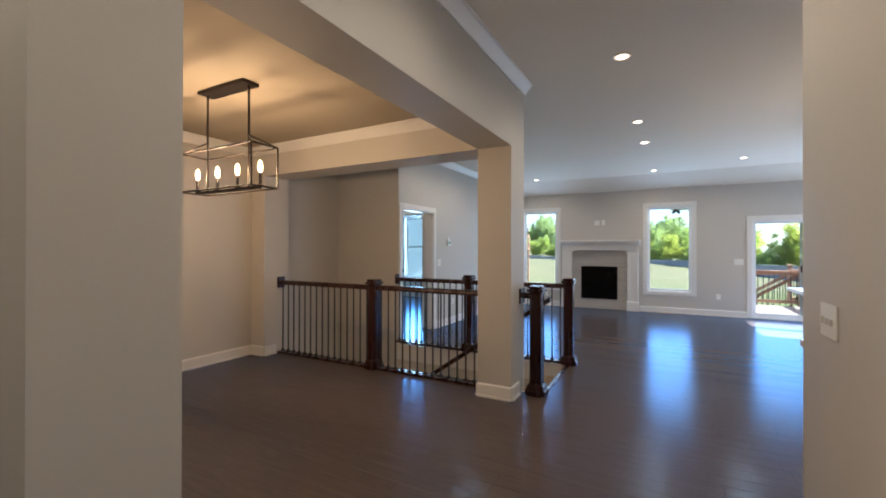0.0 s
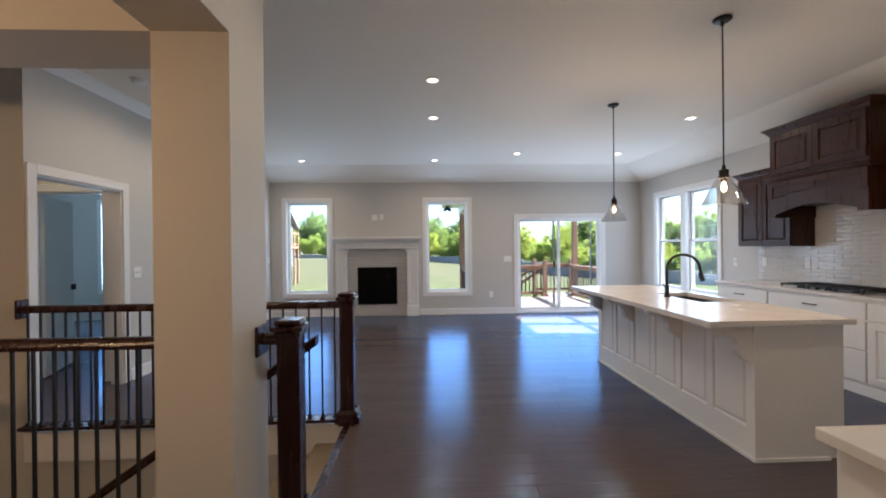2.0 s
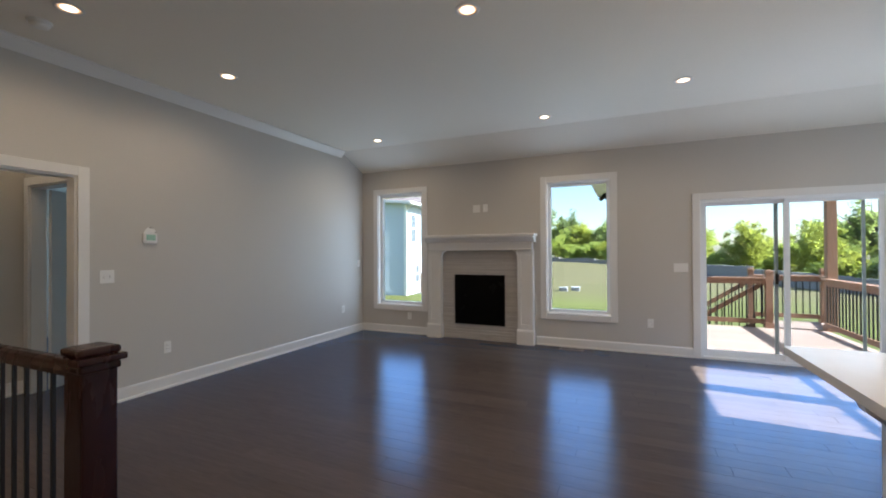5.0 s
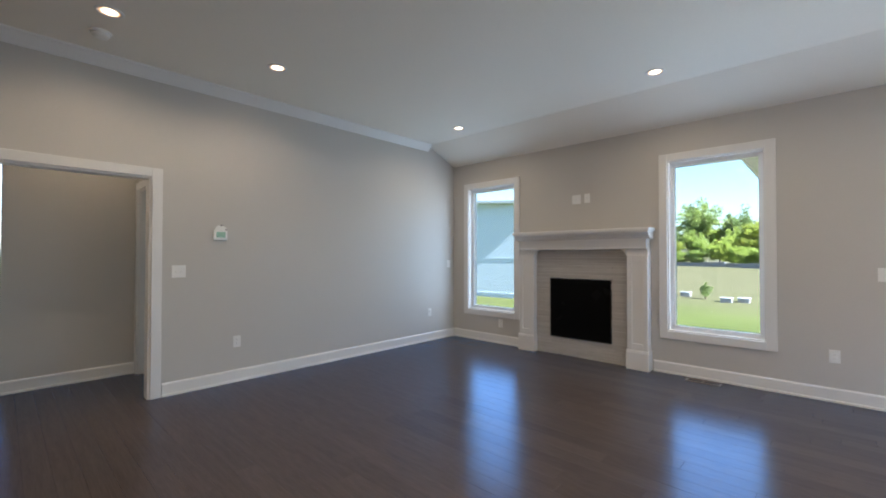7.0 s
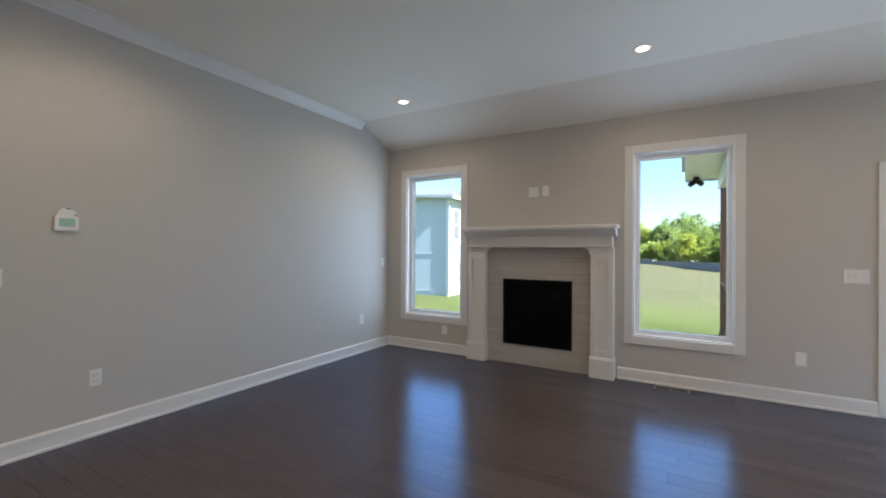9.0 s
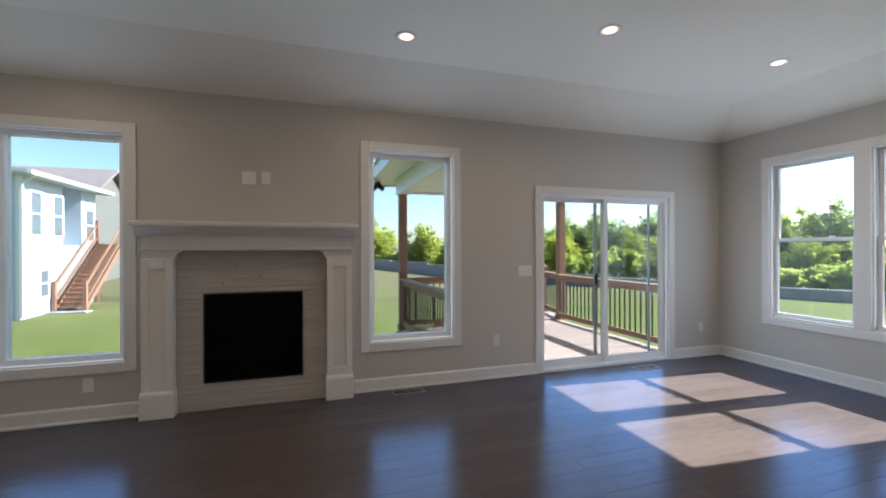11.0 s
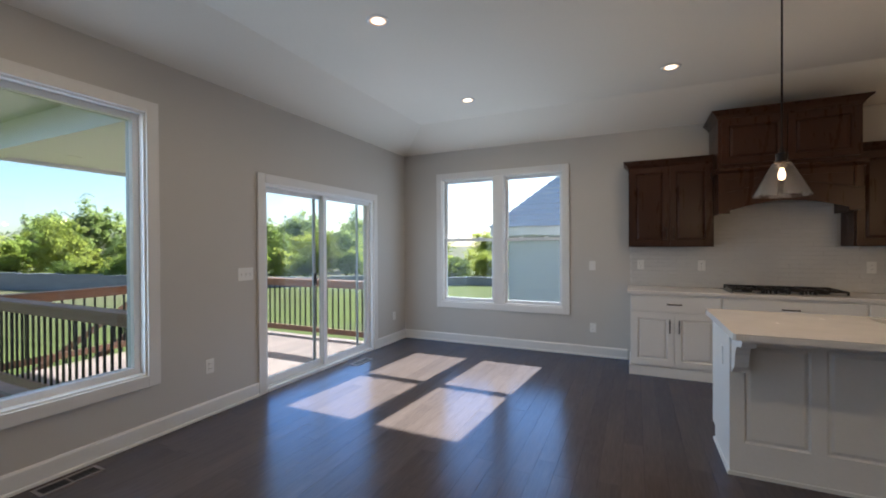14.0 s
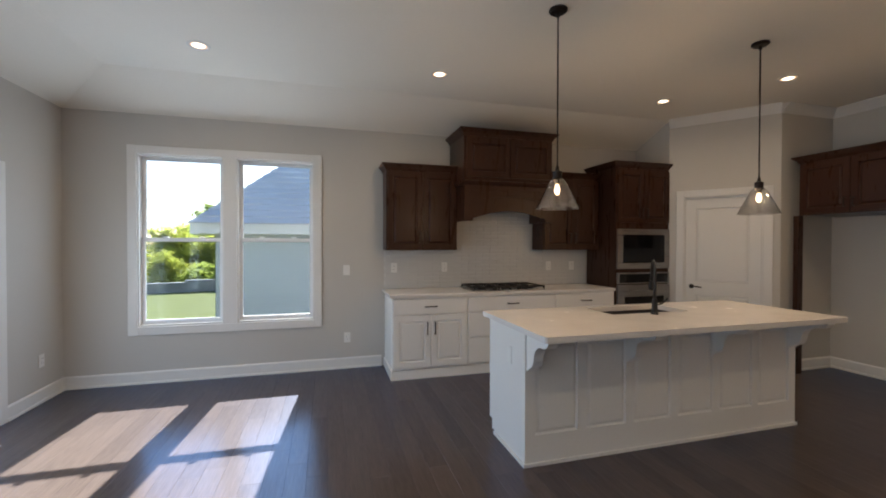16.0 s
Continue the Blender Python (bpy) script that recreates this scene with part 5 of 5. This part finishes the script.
bmesh.ops.recalc_face_normals(bm, faces=bm.faces[:])
part("roof", bm, SHINGLE, pr)
fl = part("flood_light", tube([(PW0 - 0.30, PY1 + 0.2, 0.262), (PW0 - 0.30, PY1 + 0.2, 0.20)], 0.05, 12), IRON, pr, "black twin flood light")
part("lamp_head", tube([(PW0 - 0.30, PY1 + 0.2, 0.21), (PW0 - 0.40, PY1 + 0.14, 0.12)], 0.045, 10), IRON, fl)
part("lamp_head", tube([(PW0 - 0.30, PY1 + 0.2, 0.21), (PW0 - 0.22, PY1 + 0.12, 0.12)], 0.045, 10), IRON, fl)


# ---- neighbouring houses ----
def siding_wall(axis, u0, u1, d, z0, z1, out, lap=0.18):
    """Lapped boards on a wall face; out is +1 or -1 along the other axis."""
    bm = bmesh.new()
    z = z0
    while z < z1 - 0.02:
        t = min(z + lap, z1)
        pts = [(u0, d + out * 0.022, z), (u1, d + out * 0.022, z), (u1, d + out * 0.004, t), (u0, d + out * 0.004, t), (u0, d, z), (u1, d, z)]
        if axis == "y":
            pts = [(b_, a_, c_) for a_, b_, c_ in pts]
        w = [bm.verts.new(p) for p in pts]
        bm.faces.new((w[0], w[1], w[2], w[3]))
        bm.faces.new((w[4], w[5], w[1], w[0]))
        z += lap
    return bm


def house_window(h, x0, x1, y, z0, z1, face):
    """A window in a wall facing -y (face 's') or +x (face 'e'), built as frame and pane."""
    def cut(a, b, c, d, e, f):
        return (a, b, c, d, e, f) if face == "s" else (c, d, a, b, e, f)
    o = -1 if face == "s" else 1
    lo, hi = sorted((y, y + o * 0.05))
    w = part("window", boxes(cut(x0 - 0.08, x0, lo, hi, z0 - 0.08, z1 + 0.08), cut(x1, x1 + 0.08, lo, hi, z0 - 0.08, z1 + 0.08), cut(x0, x1, lo, hi, z0 - 0.08, z0), cut(x0, x1, lo, hi, z1, z1 + 0.08), cut(x0, x1, lo, hi, (z0 + z1) / 2 - 0.03, (z0 + z1) / 2 + 0.03)), TRIM, h)
    lo, hi = sorted((y + o * 0.025, y + o * 0.03))
    part("pane", boxes(cut(x0, x1, lo, hi, z0, z1)), HPANE, w)


def gable_roof(x0, x1, y0, y1, z, ridge, axis, t=0.18, over=0.45):
    x0, x1, y0, y1 = x0 - over, x1 + over, y0 - over, y1 + over
    if axis == "x":
        ym = (y0 + y1) / 2
        return prism([(y0, z), (y0, z + t), (ym, ridge + t), (y1, z + t), (y1, z), (ym, ridge)], x0, x1, "x")
    xm = (x0 + x1) / 2
    return prism([(x0, z), (x0, z + t), (xm, ridge + t), (x1, z + t), (x1, z), (xm, ridge)], y0, y1, "y")


ha = thing("house", -11.0, 25.5, -1.15, "pale-sided two-storey house with a grey shingle roof and white gutter", "house")
part("wall", boxes((-12, 0, 0, 5.5, -0.6, 2.75)), SIDINGB, ha)
part("wall", boxes((-12, 0, 0, 2.7, 2.75, 5.35), (-12, -1.6, 2.7, 4.2, 2.75, 5.35), (-12, 0, 4.2, 5.5, 2.75, 5.35)), SIDINGB, ha)
part("gable", prism([(-12, 5.35), (0, 5.35), (-6, 5.78)], 0.0, 0.2, "y"), SIDINGB, ha)
part("siding", siding_wall("y", 0, 5.5, 0, 0.2, 2.75, 1), SIDINGB, ha)
part("siding", siding_wall("y", 0, 2.7, 0, 2.75, 5.35, 1), SIDINGB, ha)
part("siding", siding_wall("y", 4.2, 5.5, 0, 2.75, 5.35, 1), SIDINGB, ha)
part("band_board", boxes((-12, 0.03, -0.03, 0, 2.28, 2.36), (-12, 0.03, -0.03, 0, 0.22, 0.30)), SIDINGB, ha)
part("corner_board", boxes((-0.10, 0.035, -0.035, 0.0, 0.0, 5.35), (0.0, 0.035, 0.0, 0.10, 0.0, 5.35)), TRIM, ha)
part("roof", gable_roof(-12, 0, 0, 5.5, 5.3, 5.8, "y", t=0.14, over=0.5), SHINGLE, ha)
part("soffit", boxes((0.0, 0.48, -0.48, 5.98, 5.27, 5.3)), SIDINGB, ha)
part("gutter", boxes((0.50, 0.62, -0.5, 6.0, 5.28, 5.42), (0.05, 0.14, -0.10, -0.02, 0.1, 5.0)), TRIM, ha)
part("gutter_elbow", tube([(0.56, -0.2, 5.3), (0.40, -0.12, 5.16), (0.10, -0.06, 5.0)], 0.045, 8), TRIM, ha)
for u in (0.55, 2.0):
    house_window(ha, u, u + 0.6, 0.02, 3.15, 4.75, "e")
house_window(ha, 4.5, 5.2, 0.02, 3.0, 4.4, "e")
house_window(ha, 1.1, 1.6, 0.02, 0.75, 1.75, "e")
lw = thing("house_stairs", -10.35, 27.4, -1.12, "cedar stairs and landing beside the neighbouring house", "stairs")
part("landing", boxes((-2.2, 0.75, 3.45, 5.0, 2.62, 2.74)), CEDAR, lw)
for k in range(15):
    part("tread", boxes((-0.48, 0.48, 0.225 * k, 0.225 * k + 0.25, 0.14 + 0.178 * k, 0.18 + 0.178 * k), (-0.48, 0.48, 0.225 * k + 0.23, 0.225 * k + 0.25, 0.18 + 0.178 * k, 0.318 + 0.178 * k)), CEDAR, lw)
part("footing", box(-0.75, 0.75, -0.55, 0.05, -0.15, 0.04, 0.02), CONC, lw, "pale concrete footing")
for s in (-0.54, 0.49):
    part("stringer", prism([(0.0, 0.0), (0.0, 0.20), (3.45, 2.85), (3.45, 2.55)], s, s + 0.05, "x"), CEDAR, lw)
    part("stair_rail", prism([(0.0, 1.02), (0.0, 1.12), (3.45, 3.78), (3.45, 3.68)], s, s + 0.05, "x"), CEDAR, lw)
    part("lower_rail", prism([(0.0, 0.40), (0.0, 0.47), (3.45, 3.13), (3.45, 3.06)], s, s + 0.05, "x"), CEDAR, lw)
    part("stair_post", boxes((s - 0.04, s + 0.09, -0.13, 0.0, -0.1, 1.25)), CEDAR, lw)
    part("stair_post", boxes((s - 0.04, s + 0.09, 3.40, 3.53, -0.1, 3.95)), CEDAR, lw)
    for k in range(22):
        part("baluster", boxes((s + 0.015, s + 0.035, 0.12 + 0.15 * k, 0.14 + 0.15 * k, 0.50 + 0.1155 * k, 1.10 + 0.1155 * k)), CEDAR, lw)
part("landing_rail", boxes((0.66, 0.74, 3.53, 5.0, 3.60, 3.70), (0.66, 0.74, 3.53, 5.0, 2.85, 2.92)), CEDAR, lw)
for y in (4.0, 4.9):
    part("landing_post", boxes((0.64, 0.76, y, y + 0.12, 0.0, 3.85)), CEDAR, lw)

hb = thing("house", -16, 41, -0.4, "grey-beige house with a brown shingle roof", "house")
part("wall", boxes((-11, 1.8, -5, 5, -0.9, 3.9)), BEIGE, hb)
part("gable", prism([(-5, 3.9), (5, 3.9), (0, 7.0)], 1.65, 1.8, "x"), BEIGE, hb)
part("roof", gable_roof(-11, 1.8, -5, 5, 3.9, 7.2, "x"), SHINGLEB, hb)
for u in (-8, -5, -2.5, 0.2):
    house_window(hb, u, u + 1.0, -5.02, 1.2, 2.7, "s")

# eastern neighbour: pale wall, hipped grey roof with courses of shingles
hc_ = thing("house", 15, 3.2, -1.3, "pale blue-white house with a hipped grey shingle roof", "house")
part("wall", boxes((-5, 7, -9, 7.5, -0.5, 3.0)), SIDING, hc_)
part("siding", siding_wall("y", -9, 7.5, -5, -0.2, 3.0, -1), SIDING, hc_)
part("siding", siding_wall("x", -5, 7, 7.5, -0.2, 3.0, 1), SIDING, hc_)
part("fascia", boxes((-5.42, -5.38, -9.4, 7.92, 2.98, 3.22), (-5.38, 7.4, 7.88, 7.92, 2.98, 3.22)), TRIM, hc_)
part("soffit", boxes((-5.38, -5.0, -9.4, 7.88, 2.98, 3.02), (-5.0, 7.4, 7.5, 7.88, 2.98, 3.02)), TRIM, hc_)
bm = bmesh.new()
K, R0 = 0.95, 0.17
steps = int(6.4 / R0)
for k in range(steps):
    i0, i1, za, zb = k * R0, (k + 1) * R0, 3.24 + k * R0 * K, 3.24 + (k + 1) * R0 * K - 0.03
    q0 = [(-5.46 + i0, -9.45 + i0), (7.45 - i0, -9.45 + i0), (7.45 - i0, 7.96 - i0), (-5.46 + i0, 7.96 - i0)]
    q1 = [(-5.46 + i1, -9.45 + i1), (7.45 - i1, -9.45 + i1), (7.45 - i1, 7.96 - i1), (-5.46 + i1, 7.96 - i1)]
    lo = [bm.verts.new((a, b, za - 0.03)) for a, b in q0]
    mi = [bm.verts.new((a, b, za)) for a, b in q0]
    up = [bm.verts.new((a, b, zb)) for a, b in q1]
    for j in range(4):
        bm.faces.new((lo[j], lo[(j + 1) % 4], mi[(j + 1) % 4], mi[j]))
        bm.faces.new((mi[j], mi[(j + 1) % 4], up[(j + 1) % 4], up[j]))
part("roof", bm, SHINGLE, hc_)

# ---- block wall and trees ----
LINE = [Vector(p) for p in ((30.0, 2.0), (29.0, 9.0), (27.0, 18.5), (22.0, 28.0), (14.5, 38.0), (10.0, 45.5), (4.0, 53.0), (-6.0, 58.0), (-22.0, 64.0), (-46.0, 69.0))]
LENGTHS = [(b - a).length for a, b in zip(LINE, LINE[1:])]


def along(d, off=0.0):
    """A place on the line of the block wall, d metres from its eastern end and off metres behind it."""
    for a, b, n in zip(LINE, LINE[1:], LENGTHS):
        if d <= n or b is LINE[-1]:
            u = (b - a) / n
            return a + u * d + Vector((u.y, -u.x)) * off, math.degrees(math.atan2(u.y, u.x))
        d -= n


rw = thing("retaining_wall", 0, 0, 0, "long grey block retaining wall stepping along the edge of the lawn", "retaining wall")
rk = random.Random(8)
pos = 0.0
while pos < sum(LENGTHS) - 3:
    p, ang = along(pos + 1.2)
    zb = ground_z(p.x, p.y)
    high = (0.52 + 0.48 * smooth((p.y - 25) / 18)) * (1 - 0.68 * smooth((7 - p.x) / 10)) + rk.choice((0.0, 0.0, 0.12))
    b = boxes((-1.22, 1.22, -0.15, 0.15, -0.5, 0.2), (-1.22, 1.22, -0.13, 0.17, 0.2, 0.42), (-1.22, 1.22, -0.11, 0.19, 0.42, high), (-1.25, 1.25, -0.16, 0.22, high, high + 0.08))
    part("wall_section", b, CONC, rw).matrix_basis = pose(p.x, p.y, zb, 0, 0, ang)
    pos += 2.44


def crown_mesh(seed, r, h, count, size):
    """A crown of many small leaf blades gathered in uneven clumps."""
    rr = random.Random(seed)
    clumps = []
    for k in range(110):
        a, e = rr.uniform(0, 2 * math.pi), rr.uniform(-1.2, 1.4)
        d = rr.uniform(0.25, 1.0) * (0.8 + 0.3 * math.sin(3 * a + seed) * math.cos(2 * e))
        clumps.append((d * r * math.cos(a) * math.cos(e), d * r * math.sin(a) * math.cos(e), h * 0.50 + d * h * 0.42 * math.sin(e), rr.uniform(0.10, 0.27) * r))
    vs, fs = [], []
    for k in range(count):
        cx, cy, cz, cr = rr.choice(clumps)
        p = Vector((rr.gauss(0, 1), rr.gauss(0, 1), rr.gauss(0, 1))).normalized() * cr * rr.uniform(0.2, 1.15) + Vector((cx, cy, cz))
        u = Vector((rr.gauss(0, 1), rr.gauss(0, 1), rr.gauss(0, 0.6))).normalized()
        w = u.orthogonal().normalized() * size * rr.uniform(0.5, 1.0)
        u = u * size * rr.uniform(0.7, 1.3)
        n = len(vs)
        vs += [p - u, p + w * 0.6, p + u, p - w * 0.6]
        fs.append((n, n + 1, n + 2, n + 3))
    me = bpy.data.meshes.new("crown")
    me.from_pydata(vs, [], fs)
    return me


def trunk_bm(seed, h, r):
    rr = random.Random(seed)
    bm = lathe([(r, -0.4), (r * 0.8, h * 0.2), (r * 0.55, h * 0.5), (r * 0.15, h * 0.85), (0.0, h * 0.9)], 8)
    for k in range(6):
        a, z = rr.uniform(0, 6.28), h * rr.uniform(0.25, 0.6)
        l = h * rr.uniform(0.2, 0.33)
        b2 = tube([(0, 0, z), (l * 0.5 * math.cos(a), l * 0.5 * math.sin(a), z + l * 0.45), (l * math.cos(a), l * math.sin(a), z + l * 0.8)], r * 0.22, 5)
        me = bpy.data.meshes.new("limb")
        b2.to_mesh(me)
        b2.free()
        bm.from_mesh(me)
        bpy.data.meshes.remove(me)
    return bm


LEAFS = [LEAF, leaf_material("yellow_green_leaves", (0.31, 0.35, 0.085)), leaf_material("dark_green_leaves", (0.235, 0.295, 0.12))]
protos = []
for k, (r, h, m) in enumerate(((2.6, 6.0, 0), (3.0, 7.0, 1), (2.2, 5.0, 1), (3.4, 8.0, 2), (2.3, 3.8, 0), (2.8, 7.0, 2))):
    t = thing("tree", 0, 0, 0, ("leafy green tree beyond the lawn", "yellow-green leafy tree beyond the lawn", "dark green leafy tree beyond the lawn")[m], "tree", "trees behind the lawn")
    part("trunk", trunk_bm(k, h, 0.04 * r + 0.04), BARK, t)
    me = crown_mesh(40 + k, r, h, 8500, 0.15)
    me.materials.append(LEAFS[m])
    shared("crown", me, t)
    protos.append(t)
rt = random.Random(21)
total, spots = sum(LENGTHS), []
for step, near_, far_, kinds, lo, hi in ((1.75, 1.5, 4.5, (0, 1, 2, 4, 4), 0.50, 0.78), (2.5, 7.0, 11.0, (0, 1, 2, 5), 0.62, 0.92), (3.4, 16.0, 24.0, (0, 3, 5, 3), 0.85, 1.2)):
    d = rt.uniform(0, 1)
    while d < total:
        spots.append((d, rt.uniform(near_, far_), rt.choice(kinds), rt.uniform(lo, hi)))
        d += step * rt.uniform(0.75, 1.25)
used = set()
for d, off, kind_, size in spots:
    p, ang = along(d, off)
    grow = 0.74 + 0.24 * smooth((p.y - 16) / 10) + 0.22 * smooth((-p.x + 2) / 20)
    m = pose(p.x, p.y, ground_z(p.x, p.y) - 0.1, 0, 0, rt.uniform(0, 360))
    if kind_ in used:
        t = copy_thing(protos[kind_], m)
    else:
        used.add(kind_)
        t = protos[kind_]
        t.matrix_basis = m
    t.scale = (size * 1.1, size * 1.1, size * grow * rt.uniform(0.85, 1.15))

# shrub and utility boxes on the lawn
sh = thing("shrub", -4.1, 32.3, ground_z(-4.1, 32.3), "small dark evergreen shrub on the lawn", "shrub")
me = crown_mesh(77, 0.35, 1.0, 900, 0.06)
me.materials.append(LEAFS[2])
shared("crown", me, sh)
part("trunk", lathe([(0.05, -0.1), (0.02, 0.6), (0.0, 0.8)], 6), BARK, sh)
for x, y in ((-3.0, 31.6), (-2.3, 32.0), (-5.2, 33.0)):
    ub = thing("utility_box", x, y, ground_z(x, y), "pale utility box standing on the lawn", "utility box", "utility boxes on the lawn")
    part("body", box(-0.25, 0.25, -0.2, 0.2, -0.1, 0.2, 0.02), CONC, ub)
    part("lid", box(-0.27, 0.27, -0.22, 0.22, 0.2, 0.25, 0.015), SHINGLE, ub)

# ---- floor planks ----
floor = tagged(new("floor"), "dark espresso hardwood floor of satin planks", "floor", kind="structure")


def plank_mesh(length, width=0.127):
    bm = bmesh.new()
    g, c = 0.0003, 0.0006
    lo = [bm.verts.new(p) for p in ((g, g, -0.02), (length - g, g, -0.02), (length - g, width - g, -0.02), (g, width - g, -0.02))]
    mid = [bm.verts.new(p) for p in ((g, g, -c), (length - g, g, -c), (length - g, width - g, -c), (g, width - g, -c))]
    top = [bm.verts.new(p) for p in ((g + c, g + c, 0), (length - g - c, g + c, 0), (length - g - c, width - g - c, 0), (g + c, width - g - c, 0))]
    for a, b in ((lo, mid), (mid, top)):
        for k in range(4):
            bm.faces.new((a[k], a[(k + 1) % 4], b[(k + 1) % 4], b[k]))
    bm.faces.new(top)
    return bm


PLANKS, rest, near = {}, [], 0
rp = random.Random(11)
PW = 0.127
for r in range(int((FAR + 1.7) / PW) + 1):
    y = -1.7 + r * PW
    w = min(PW, FAR - y)
    if w < 0.02:
        continue
    spans = [(-4.9, 4.29)]
    if 4.24 - PW < y < 5.42:
        spans = [(-1.04, 4.29)] if y > 4.12 else [(-4.9, 4.29)]
    elif y >= 5.42:
        spans = [(-8.08 if y > 6.6 else -4.9, 4.29)]
    for a, b in spans:
        x = a - rp.uniform(0, 0.9)
        while x < b:
            ln = rp.choice((0.6, 0.9, 1.2, 1.5, 1.8))
            x0, x1 = max(x, a), min(x + ln, b)
            x += ln
            if x1 - x0 < 0.05:
                continue
            full = abs(x1 - x0 - ln) < 1e-6 and w == PW
            if full and near < 300 and -2.2 < x0 and x1 < 4.0 and y > 4.9:
                if ln not in PLANKS:
                    me = bpy.data.meshes.new("plank")
                    bmp = plank_mesh(ln)
                    bmp.to_mesh(me)
                    bmp.free()
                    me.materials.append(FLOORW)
                    PLANKS[ln] = me
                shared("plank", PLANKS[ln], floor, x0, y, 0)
                near += 1
            else:
                rest.append((x0, y, x1 - x0, w))
vs, fs = [], []
for x0, y0, ln, w in rest:
    g, c, n = 0.0003, 0.0006, len(vs)
    for i, zz in ((g, -0.02), (g, -c), (g + c, 0.0)):
        vs += [(x0 + i, y0 + i, zz), (x0 + ln - i, y0 + i, zz), (x0 + ln - i, y0 + w - i, zz), (x0 + i, y0 + w - i, zz)]
    for q in (0, 4):
        fs += [(n + q + k, n + q + (k + 1) % 4, n + q + 4 + (k + 1) % 4, n + q + 4 + k) for k in range(4)]
    fs.append((n + 8, n + 9, n + 10, n + 11))
me = bpy.data.meshes.new("planks_beyond")
me.from_pydata(vs, [], fs)
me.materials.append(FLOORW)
ob = new("planks_beyond", me)
ob.parent = floor
ob["kind"] = "stuff"
ob["label"] = "dark espresso floor planks"
